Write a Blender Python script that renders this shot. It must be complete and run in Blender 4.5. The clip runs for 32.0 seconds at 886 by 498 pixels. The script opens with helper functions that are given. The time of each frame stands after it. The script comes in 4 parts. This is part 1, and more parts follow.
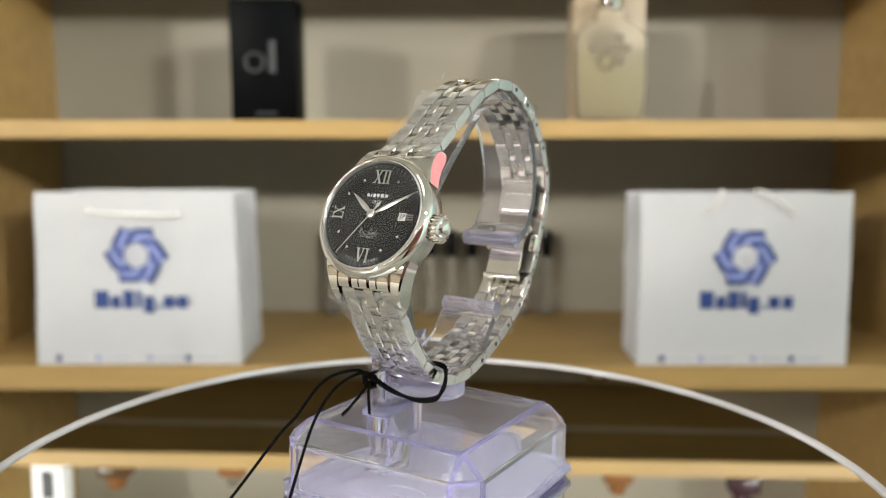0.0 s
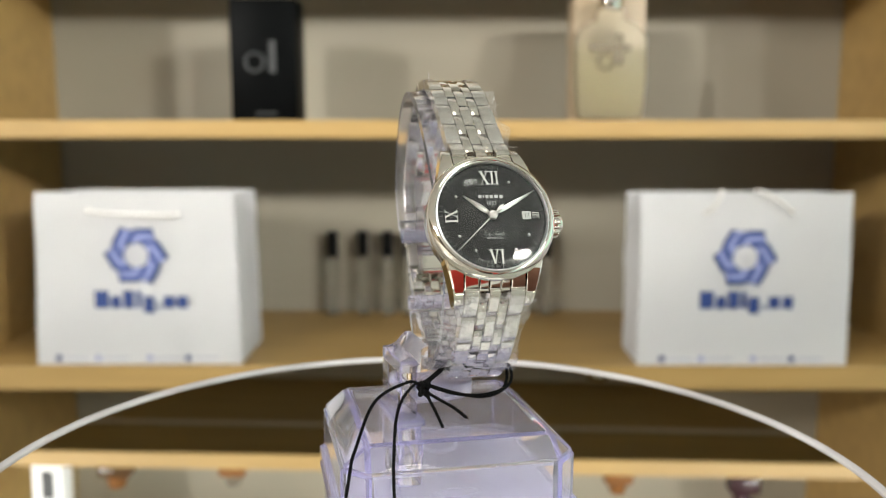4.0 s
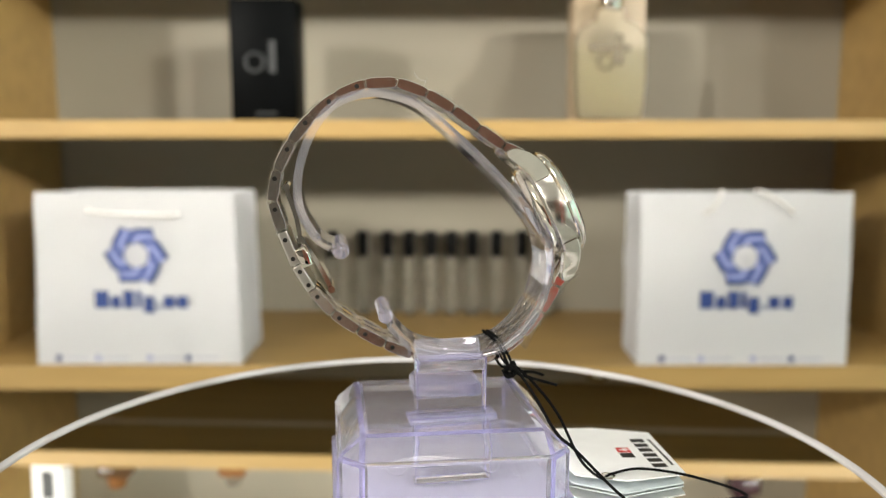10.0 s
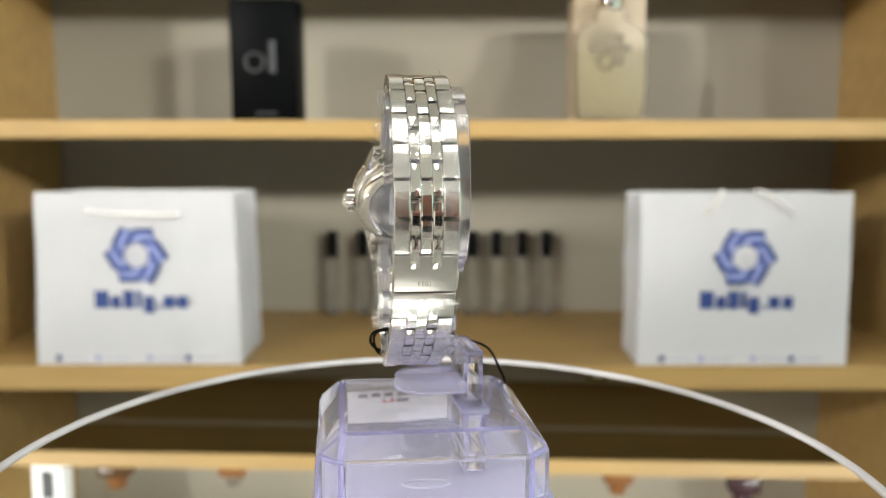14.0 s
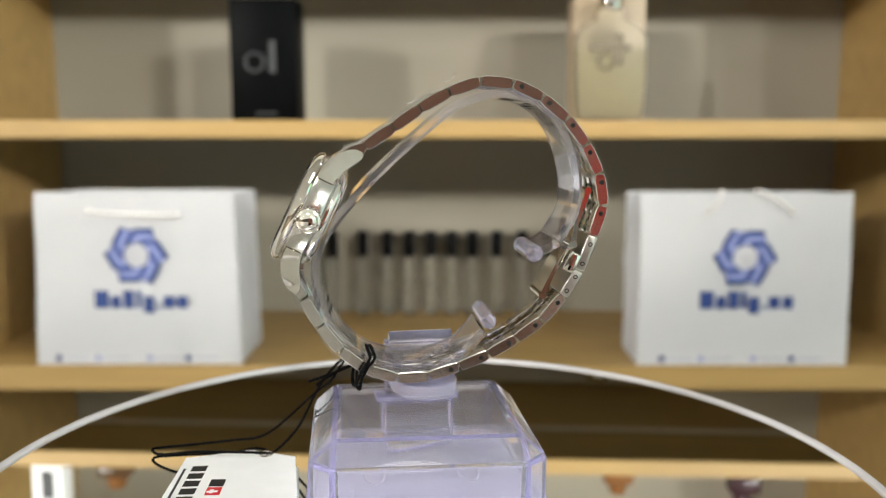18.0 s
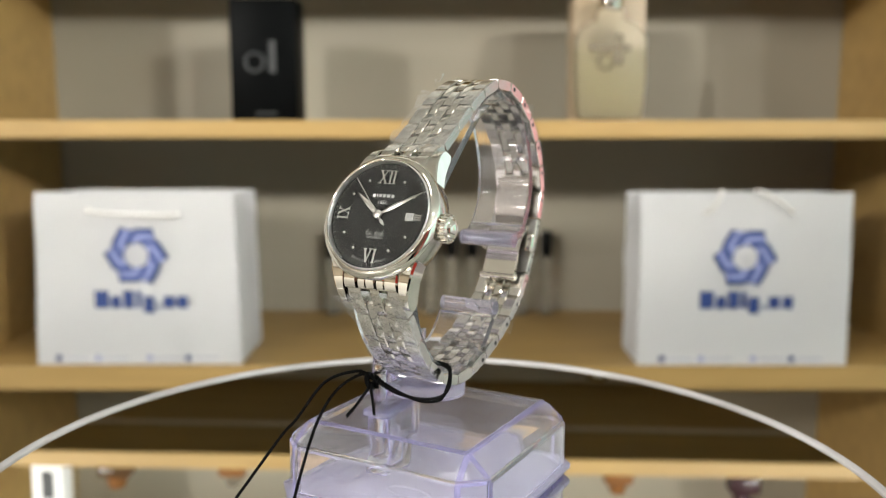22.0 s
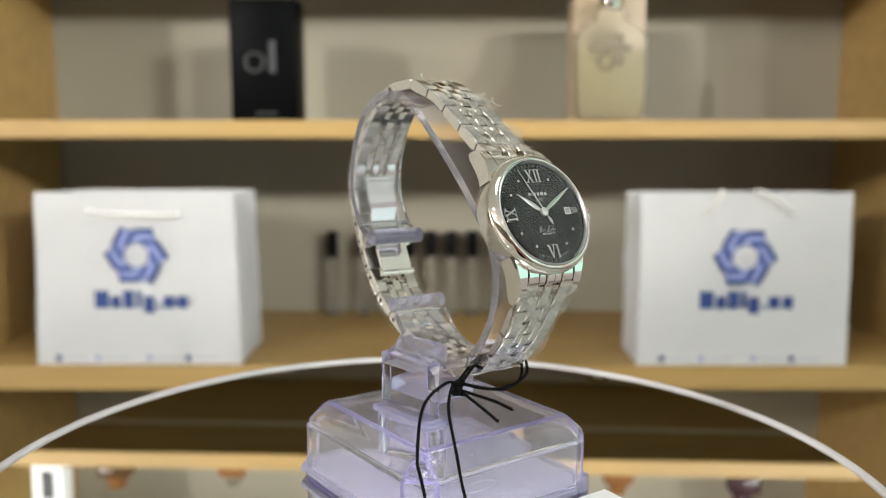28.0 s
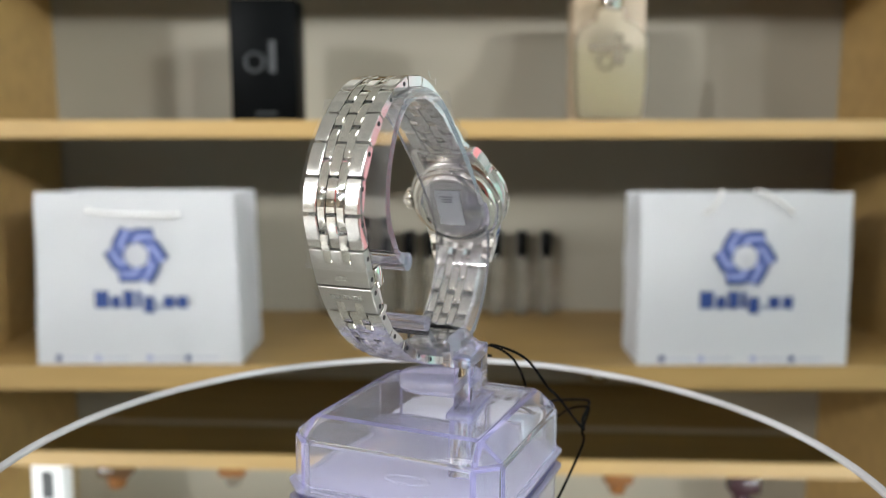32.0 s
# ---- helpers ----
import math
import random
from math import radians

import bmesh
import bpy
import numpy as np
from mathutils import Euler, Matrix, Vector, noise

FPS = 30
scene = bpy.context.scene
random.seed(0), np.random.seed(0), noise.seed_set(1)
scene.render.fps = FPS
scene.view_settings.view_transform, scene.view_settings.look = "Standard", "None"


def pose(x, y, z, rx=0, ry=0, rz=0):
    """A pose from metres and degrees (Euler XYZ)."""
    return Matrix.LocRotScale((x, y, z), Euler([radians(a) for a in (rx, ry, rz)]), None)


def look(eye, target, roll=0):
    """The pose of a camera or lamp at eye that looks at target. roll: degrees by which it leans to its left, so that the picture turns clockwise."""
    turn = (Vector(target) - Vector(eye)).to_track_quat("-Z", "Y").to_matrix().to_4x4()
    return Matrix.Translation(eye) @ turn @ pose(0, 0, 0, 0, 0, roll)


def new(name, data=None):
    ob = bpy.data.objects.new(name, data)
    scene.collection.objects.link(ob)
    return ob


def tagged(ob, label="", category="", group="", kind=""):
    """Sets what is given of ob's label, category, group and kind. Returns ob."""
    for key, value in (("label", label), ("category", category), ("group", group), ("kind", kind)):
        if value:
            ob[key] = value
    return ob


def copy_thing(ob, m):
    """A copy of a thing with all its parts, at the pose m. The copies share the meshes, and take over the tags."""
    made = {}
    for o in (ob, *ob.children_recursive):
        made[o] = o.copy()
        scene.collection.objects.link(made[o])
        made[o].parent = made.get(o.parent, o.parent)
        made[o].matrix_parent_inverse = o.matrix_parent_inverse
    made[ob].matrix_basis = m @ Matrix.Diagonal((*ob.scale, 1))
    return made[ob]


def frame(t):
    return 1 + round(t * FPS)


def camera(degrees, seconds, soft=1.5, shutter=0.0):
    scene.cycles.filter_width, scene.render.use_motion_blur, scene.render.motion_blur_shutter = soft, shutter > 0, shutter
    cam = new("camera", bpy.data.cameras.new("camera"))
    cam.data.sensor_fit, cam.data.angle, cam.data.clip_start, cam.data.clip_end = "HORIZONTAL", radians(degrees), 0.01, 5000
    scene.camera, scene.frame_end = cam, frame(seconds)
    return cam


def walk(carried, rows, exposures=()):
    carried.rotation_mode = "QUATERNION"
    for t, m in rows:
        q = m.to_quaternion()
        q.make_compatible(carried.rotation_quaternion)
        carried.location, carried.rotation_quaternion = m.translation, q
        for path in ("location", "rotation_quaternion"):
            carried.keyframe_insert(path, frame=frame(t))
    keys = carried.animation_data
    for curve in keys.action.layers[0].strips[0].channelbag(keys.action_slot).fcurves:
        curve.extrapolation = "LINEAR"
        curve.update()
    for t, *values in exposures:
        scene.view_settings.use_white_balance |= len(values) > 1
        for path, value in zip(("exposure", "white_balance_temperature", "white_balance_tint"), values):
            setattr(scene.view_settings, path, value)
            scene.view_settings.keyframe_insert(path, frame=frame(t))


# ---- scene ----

from math import cos, pi, sin, sqrt, tan

MM = 0.001
EYE = Vector((0.00214, -0.1961, 0.0836))
PITCH = radians(8.317)

cam = camera(54.24, 32.0, soft=0.5, shutter=0.0)
cam.data.dof.use_dof = True
cam.data.dof.focus_distance = 0.178
cam.data.dof.aperture_fstop = 16.0
VIEW = look(EYE, EYE + Vector((0, cos(PITCH), -sin(PITCH))))
# the camera's own exposure and white balance drift as the bright steel turns
EXPOSURE = 0.52
DRIFT = [(0, -0.05, 6450), (3, 0.04, 6550), (6, 0.0, 6450), (8, 0.0, 6500), (10, 0.13, 6700), (12, -0.2, 6000), (13, -0.05, 6200), (14, 0.07, 6400), (17, -0.02, 6400),
         (19, 0.05, 6500), (21, -0.1, 6550), (24, 0.04, 6500), (28, 0.0, 6450), (30, 0.0, 6450), (31.4, 0.05, 6450), (31.75, 0.2, 6600), (32, -0.12, 6000)]
walk(cam, [(0.0, VIEW), (32.0, VIEW)], [(t, EXPOSURE + ev, kelvin, 10) for t, ev, kelvin in DRIFT])

# ---- light ----
world = bpy.data.worlds.new("shop_air")
scene.world = world
world.use_nodes = True
world.node_tree.nodes["Background"].inputs["Color"].default_value = (1.0, 0.93, 0.84, 1)
world.node_tree.nodes["Background"].inputs["Strength"].default_value = 0.015

CEIL = 1.70
FLOOR = -1.0
ROOM = (-8.0, 8.0, -7.0, 1.12)  # west, east, south, north


def panel_lamp(name, x, y, size, power, colour):
    data = bpy.data.lights.new(name, "AREA")
    data.shape, data.size, data.energy, data.color = "DISK", size, power, colour
    ob = new(name, data)
    ob.location = (x, y, CEIL - 0.03)
    return ob


LAMPS = [(0.0, -0.55, 7), (-1.5, -1.9, 9), (1.5, -1.9, 12), (-2.2, -3.0, 36), (2.6, -3.0, 52), (-2.1, -4.8, 24), (2.1, -4.8, 30), (-3.9, -2.9, 36), (4.1, -2.6, 44),
         (6.2, -2.4, 360), (5.4, -4.8, 220), (-5.4, -3.4, 300), (-4.8, -5.0, 200)]


def lamp_size(x, watts):
    """Wide lamps over the table and along the far sides, small ones between."""
    return 0.8 if x == 0 else 0.2 if watts < 120 else 0.5


for lamp_x, lamp_y, watts in LAMPS:
    panel_lamp("ceiling_light_lamp", lamp_x, lamp_y, lamp_size(lamp_x, watts), watts, (0.80, 0.985, 1.0) if lamp_x > 4 else (0.972, 0.96, 0.90))

# unseen spotlights added to either side, to brighten the upper shelves
FILL_SPOTS = [(-3.2, -3.9, 450), (3.6, -3.9, 520), (2.4, -4.4, 210)]
SPOT_AIM = Vector((-0.12, 0.9, 0.62))


def spot_lamp(x, y, power):
    data = bpy.data.lights.new("shelf_fill_lamp", "SPOT")
    data.energy, data.color, data.spot_size, data.spot_blend, data.shadow_soft_size = power, (0.985, 0.957, 0.89), radians(18), 0.7, 0.11
    ob = new("shelf_fill_lamp", data)
    ob.matrix_basis = look((x, y, CEIL - 0.14), SPOT_AIM)
    return ob


for lamp_x, lamp_y, watts in FILL_SPOTS:
    spot_lamp(lamp_x, lamp_y, watts)

# ---- materials ----


def material(name, colour, rough=0.5, metal=0.0, **kw):
    m = bpy.data.materials.new(name)
    m.use_nodes = True
    b = m.node_tree.nodes["Principled BSDF"]
    b.inputs["Base Color"].default_value = (*colour, 1)
    b.inputs["Roughness"].default_value = rough
    b.inputs["Metallic"].default_value = metal
    for k, v in kw.items():
        b.inputs[k.replace("_", " ")].default_value = v
    return m


def node(m, kind, **kw):
    n = m.node_tree.nodes.new(kind)
    for k, v in kw.items():
        n.inputs[k.replace("_", " ")].default_value = v
    return n


def wire(m, a, out, b, inp):
    m.node_tree.links.new(a.outputs[out], b.inputs[inp])


def bsdf(m):
    return m.node_tree.nodes["Principled BSDF"]


def vary(m, scale, colour_a, colour_b, stretch=(1, 1, 1), bump=0.0, bump_scale=4.0, rough=None, detail=4.0):
    """Noise between two colours, with a finer noise as relief."""
    tc = node(m, "ShaderNodeTexCoord")
    mp = node(m, "ShaderNodeMapping")
    mp.inputs["Scale"].default_value = stretch
    wire(m, tc, "Object", mp, "Vector")
    n1 = node(m, "ShaderNodeTexNoise", Scale=scale, Detail=detail)
    wire(m, mp, "Vector", n1, "Vector")
    ramp = node(m, "ShaderNodeValToRGB")
    ramp.color_ramp.elements[0].position, ramp.color_ramp.elements[1].position = 0.3, 0.7
    ramp.color_ramp.elements[0].color, ramp.color_ramp.elements[1].color = (*colour_a, 1), (*colour_b, 1)
    wire(m, n1, "Fac", ramp, "Fac")
    wire(m, ramp, "Color", bsdf(m), "Base Color")
    if bump:
        n2 = node(m, "ShaderNodeTexNoise", Scale=scale * bump_scale, Detail=3.0)
        wire(m, mp, "Vector", n2, "Vector")
        b = node(m, "ShaderNodeBump", Strength=bump, Distance=0.001)
        wire(m, n2, "Fac", b, "Height")
        wire(m, b, "Normal", bsdf(m), "Normal")
    if rough:
        mr = node(m, "ShaderNodeMapRange", To_Min=rough[0], To_Max=rough[1])
        wire(m, n1, "Fac", mr, "Value")
        wire(m, mr, "Result", bsdf(m), "Roughness")
    return m


WOOD = vary(material("oak_laminate", (0.37, 0.235, 0.095), 0.45), 6, (0.325, 0.205, 0.068), (0.41, 0.265, 0.095), (1, 8, 8), 0.06, 6, (0.4, 0.55))
# dark brown oak: the shade beneath the shelves is put into the colour
SHADED_OAK = vary(material("shaded_oak", (0.145, 0.10, 0.025), 0.7), 6, (0.125, 0.086, 0.020), (0.165, 0.112, 0.028), (1, 8, 8), 0.06, 6)
BACK = vary(material("grey_back_board", (0.40, 0.37, 0.30), 0.6), 3, (0.255, 0.229, 0.178), (0.280, 0.252, 0.196), (1, 1, 1), 0.03, 30)
PLASTER = vary(material("white_plaster", (0.52, 0.50, 0.47), 0.7), 2, (0.48, 0.465, 0.435), (0.56, 0.545, 0.51), (1, 1, 1), 0.05, 40)
CEILING = vary(material("white_ceiling", (0.64, 0.63, 0.61), 0.7), 2, (0.76, 0.75, 0.73), (0.82, 0.81, 0.79), (1, 1, 1), 0.05, 40)
TAN_WALL = vary(material("tan_wall", (0.15, 0.12, 0.085), 0.6), 2, (0.13, 0.105, 0.072), (0.17, 0.135, 0.095), (1, 1, 1), 0.05, 40)
DARK_WALL = vary(material("dark_wall", (0.10, 0.08, 0.065), 0.6), 2, (0.032, 0.026, 0.021), (0.045, 0.036, 0.029), (1, 1, 1), 0.05, 40)
FLOORING = vary(material("floor_tile", (0.20, 0.17, 0.14), 0.35), 3, (0.19, 0.175, 0.155), (0.25, 0.235, 0.21))
STEEL = vary(material("polished_steel", (0.74, 0.71, 0.66), 0.12, 1.0), 300, (0.80, 0.765, 0.70), (0.85, 0.815, 0.75), (1, 1, 1), 0.0, 4, (0.015, 0.045))
BRUSHED = vary(material("brushed_steel", (0.70, 0.67, 0.62), 0.3, 1.0), 400, (0.56, 0.535, 0.49), (0.63, 0.60, 0.555), (1, 0.05, 1), 0.03, 3, (0.17, 0.24))
CRYSTAL_EDGE = material("crystal_edge_satin", (0.74, 0.73, 0.72), 0.34, 1.0)
FLANK = vary(material("satin_flank_steel", (0.74, 0.71, 0.66), 0.2, 1.0), 500, (0.70, 0.67, 0.62), (0.78, 0.75, 0.70), (1, 0.06, 0.06), 0.03, 3, (0.10, 0.16))
CLASP = vary(material("satin_steel", (0.56, 0.54, 0.50), 0.35, 1.0), 400, (0.48, 0.46, 0.42), (0.54, 0.52, 0.48), (0.05, 1, 1), 0.05, 3, (0.28, 0.38))
DIAL = material("black_dial", (0.007, 0.007, 0.007), 0.4, 0.0, Specular_IOR_Level=0.07)


def engrave(m):
    """Two families of fine arcs over the middle of the dial."""
    tc = node(m, "ShaderNodeTexCoord")
    waves = []
    for x, y in ((0.0, 0.0), (0.0, 0.0)):
        wv = m.node_tree.nodes.new("ShaderNodeTexWave")
        wv.wave_type, wv.rings_direction = "RINGS", "SPHERICAL"
        wv.inputs["Scale"].default_value = 330
        mp = node(m, "ShaderNodeMapping")
        mp.inputs["Location"].default_value = ((-0.0115, 0.0355, -0.0558), (0.0075, 0.0355, -0.0558))[len(waves)]
        wire(m, tc, "Object", mp, "Vector")
        wire(m, mp, "Vector", wv, "Vector")
        thin = m.node_tree.nodes.new("ShaderNodeMath")
        thin.operation = "POWER"
        thin.inputs[1].default_value = 12.0
        wire(m, wv, "Fac", thin, 0)
        waves.append(thin)
    mul = m.node_tree.nodes.new("ShaderNodeMath")
    mul.operation = "MAXIMUM"
    wire(m, waves[0], 0, mul, 0)
    wire(m, waves[1], 0, mul, 1)
    bump = node(m, "ShaderNodeBump", Strength=0.2, Distance=0.0002)
    wire(m, mul, 0, bump, "Height")
    wire(m, bump, "Normal", bsdf(m), "Normal")
    return m


DIAL_CENTRE = engrave(material("engraved_black_dial", (0.007, 0.007, 0.007), 0.32, 0.0, Specular_IOR_Level=0.14))
WHITE_PRINT = material("silver_print", (0.34, 0.34, 0.33), 0.4)
APPLIED = material("applied_silver", (0.52, 0.51, 0.485), 0.28, 1.0)
TICK_PRINT = material("dim_silver_print", (0.30, 0.30, 0.29), 0.4)
CRYSTAL = material("sapphire_crystal", (1, 1, 1), 0.0, 0.0, Transmission_Weight=1.0, IOR=1.33)
ACRYLIC = material("clear_acrylic", (0.955, 0.945, 1.0), 0.01, 0.0, Transmission_Weight=0.95, IOR=1.48)
SHELL = material("clear_thin_shell", (0.975, 0.97, 1.0), 0.01, 0.0, Transmission_Weight=0.985, IOR=1.14)
EDGE = material("lavender_edge", (0.54, 0.505, 0.93), 0.10, 0.0, Transmission_Weight=0.72, IOR=1.35)
RING_EDGE = material("pale_lavender_edge", (0.90, 0.885, 0.99), 0.06, 0.0, Transmission_Weight=0.88, IOR=1.40)
HAZE = vary(material("hazy_plate", (0.80, 0.80, 0.90), 0.5, 0.0, Transmission_Weight=0.16, IOR=1.3, Specular_IOR_Level=0.25), 120, (0.355, 0.35, 0.42), (0.42, 0.415, 0.49), (1, 1, 1), 0.1)
SOLID = material("lilac_solid_acrylic", (0.80, 0.78, 1.0), 0.03, 0.0, Transmission_Weight=0.74, IOR=1.33)
LILAC_CLEAR = material("lilac_clear_acrylic", (0.90, 0.885, 1.0), 0.02, 0.0, Transmission_Weight=0.90, IOR=1.22)
FROSTED = material("frosted_relief", (0.93, 0.92, 1.0), 0.12, 0.0, Transmission_Weight=0.45, IOR=1.45)
MIRROR = material("mirror_glass", (0.86, 0.86, 0.84), 0.006, 1.0)
RIM = vary(material("glossy_white_rim", (0.70, 0.67, 0.70), 0.15, 0.0, Coat_Weight=0.6, Coat_Roughness=0.04), 40, (0.54, 0.52, 0.53), (0.62, 0.60, 0.61), (1, 1, 1), 0.15, 3, (0.10, 0.28))
WHITE_PLASTIC = vary(material("white_plastic", (0.66, 0.63, 0.66), 0.3), 60, (0.64, 0.61, 0.64), (0.68, 0.65, 0.68), (1, 1, 1), 0.02)
PAPER = vary(material("white_paper", (0.87, 0.87, 0.885), 0.55), 12, (0.85, 0.85, 0.87), (0.89, 0.89, 0.90), (1, 1, 1), 0.08, 3)
BLUE_INK = material("blue_ink", (0.018, 0.045, 0.18), 0.5)
MID_INK = material("mid_blue_ink", (0.20, 0.23, 0.45), 0.5)
GLASS_INK = material("faint_glass_print", (0.16, 0.13, 0.085), 0.5)
PALE_INK = material("pale_blue_ink", (0.45, 0.48, 0.68), 0.5)
CORD = vary(material("black_cord", (0.004, 0.004, 0.005), 0.85, 0.0, Specular_IOR_Level=0.1), 900, (0.002, 0.002, 0.0025), (0.006, 0.006, 0.006), (1, 1, 1), 0.3)
BLACK_BOX = vary(material("black_carton", (0.002, 0.002, 0.0025), 0.45, 0.0, Specular_IOR_Level=0.04), 20, (0.0012, 0.0015, 0.0017), (0.0025, 0.003, 0.0032))
GREY_INK = material("grey_ink", (0.034, 0.037, 0.04), 0.5)
GREY_INK2 = material("dim_grey_ink", (0.028, 0.030, 0.032), 0.5)
BLACK_PLASTIC = material("black_plastic", (0.003, 0.003, 0.003), 0.4, 0.0, Specular_IOR_Level=0.06)
BEIGE = vary(material("beige_carton", (0.42, 0.33, 0.22), 0.5), 20, (0.40, 0.31, 0.20), (0.45, 0.36, 0.25))
FROST = material("thick_clear_glass", (0.86, 0.84, 0.74), 0.35, 0.0, Transmission_Weight=0.92, IOR=1.25, Specular_IOR_Level=0.2)
PERFUME = material("pale_perfume", (0.52, 0.45, 0.25), 0.3, 0.0, Transmission_Weight=0.25, IOR=1.33)
VIAL_GLASS = material("vial_glass", (0.80, 0.79, 0.76), 0.05, 0.0, Transmission_Weight=0.97, IOR=1.3)


def glow(name, colour, strength):
    m = material(name, [0.06 * c for c in colour], 0.5)
    bsdf(m).inputs["Emission Color"].default_value = (*colour, 1)
    bsdf(m).inputs["Emission Strength"].default_value = strength
    return m


GLOWS = [glow("mint_light", (0.60, 1.0, 0.88), 0.85), glow("white_light", (0.80, 1.0, 0.97), 0.88), glow("pink_light", (1.0, 0.38, 0.40), 0.85), glow("green_light", (0.60, 1.0, 0.52), 0.74), glow("dim_light", (0.70, 0.90, 0.86), 0.36)]
RED_BOARD = vary(material("red_board", (0.62, 0.035, 0.02), 0.5), 4, (0.58, 0.03, 0.018), (0.66, 0.045, 0.025))
DARK_RED = vary(material("dark_red_board", (0.24, 0.11, 0.075), 0.5), 4, (0.22, 0.10, 0.068), (0.26, 0.12, 0.082))
RED_INK = material("red_ink", (0.55, 0.015, 0.02), 0.45)
BLACK_INK = material("black_ink", (0.01, 0.01, 0.01), 0.5)
PALE_STICKER = material("grey_sticker", (0.55, 0.56, 0.57), 0.5)
ACRYLIC_LIP = material("lavender_lip", (0.83, 0.81, 0.99), 0.06, 0.0, Transmission_Weight=0.86, IOR=1.38)
BACK_GLASS = material("back_glass", (0.9, 0.9, 0.9), 0.02, 0.0, Transmission_Weight=0.9, IOR=1.4)
DARK_INK = material("dark_print", (0.05, 0.05, 0.06), 0.6)
DATE_WHITE = material("date_white", (0.32, 0.32, 0.31), 0.5)
LINK_OUT = vary(material("film_covered_steel", (0.74, 0.72, 0.68), 0.2, 1.0), 220, (0.74, 0.71, 0.67), (0.80, 0.78, 0.74), (1, 1, 1), 0.03, 1.5, (0.17, 0.26))
STEEL_DARK = material("engraved_steel", (0.62, 0.60, 0.56), 0.25, 1.0)
PIN = material("pin_steel", (0.06, 0.058, 0.055), 0.35, 1.0)


def film_material(name, least, most, milkiness):
    """Thin clear film: mostly seen through, with a weak sheen."""
    m = bpy.data.materials.new(name)
    m.use_nodes = True
    clear = m.node_tree.nodes.new("ShaderNodeBsdfTransparent")
    sheen = node(m, "ShaderNodeBsdfAnisotropic", Roughness=0.05)
    milk = node(m, "ShaderNodeBsdfDiffuse", Color=(0.85, 0.86, 0.86, 1))
    both = node(m, "ShaderNodeMixShader", Fac=milkiness)
    tc = node(m, "ShaderNodeTexCoord")
    nz = node(m, "ShaderNodeTexNoise", Scale=260, Detail=3.0)
    much = node(m, "ShaderNodeMapRange", From_Min=0.3, From_Max=0.7, To_Min=least, To_Max=most)
    mix = node(m, "ShaderNodeMixShader")
    wire(m, tc, "Object", nz, "Vector")
    wire(m, nz, "Fac", much, "Value")
    wire(m, much, "Result", mix, 0)
    wire(m, sheen, 0, both, 1)
    wire(m, milk, 0, both, 2)
    wire(m, clear, 0, mix, 1)
    wire(m, both, 0, mix, 2)
    wire(m, mix, 0, m.node_tree.nodes["Material Output"], "Surface")
    return m


FILM = film_material("clear_film", 0.04, 0.22, 0.1)
FILM_CREASED = film_material("creased_film", 0.08, 0.36, 0.22)
CARD = vary(material("tag_card", (0.80, 0.80, 0.81), 0.4), 200, (0.78, 0.78, 0.79), (0.82, 0.82, 0.83))
CARD_BACK = vary(material("tag_back", (0.55, 0.60, 0.62), 0.4), 200, (0.50, 0.56, 0.58), (0.60, 0.65, 0.67))
PALE_INK2 = material("faint_print", (0.66, 0.67, 0.74), 0.5)
ROPE = vary(material("white_rope", (0.72, 0.70, 0.68), 0.8), 500, (0.66, 0.64, 0.62), (0.78, 0.76, 0.74), (1, 1, 1), 0.3)
AMBER = material("amber_glass", (0.34, 0.15, 0.05), 0.1, 0.0, Transmission_Weight=0.5, IOR=1.4)
AMBER_DARK = material("dark_amber_glass", (0.10, 0.05, 0.02), 0.1, 0.0, Transmission_Weight=0.3, IOR=1.4)
PLUM = material("dark_plum_glass", (0.04, 0.015, 0.02), 0.15, 0.0, Transmission_Weight=0.2, IOR=1.4)

# ---- mesh helpers ----


def part(name, bm, mat, parent=None, label="", smooth=True):
    me = bpy.data.meshes.new(name)
    bm.normal_update()
    bm.to_mesh(me)
    bm.free()
    me.materials.append(mat)
    if smooth:
        for p in me.polygons:
            p.use_smooth = True
        me.set_sharp_from_angle(angle=radians(35))
    ob = new(name, me)
    ob.parent = parent
    if label:
        ob["label"] = label
    return ob


def again(ob, name, parent, m):
    """Another object on the same mesh, at the pose m in its parent's space."""
    o = new(name, ob.data)
    o.parent = parent
    o.matrix_basis = m
    return o


def empty(name, m, label, category, group=""):
    ob = new(name)
    ob.empty_display_size = 0.01
    ob.matrix_basis = m
    return tagged(ob, label, category, group)


def box(size, centre=(0, 0, 0), bevel=0.0, segs=2, bm=None, turn=None):
    bm = bm or bmesh.new()
    m = Matrix.Translation(centre) @ (turn or Matrix()) @ Matrix.Diagonal((*size, 1))
    made = bmesh.ops.create_cube(bm, size=1, matrix=m)
    if bevel:
        edges = list({e for v in made["verts"] for e in v.link_edges})
        bmesh.ops.bevel(bm, geom=edges, offset=bevel, segments=segs, affect="EDGES", profile=0.5)
    return bm


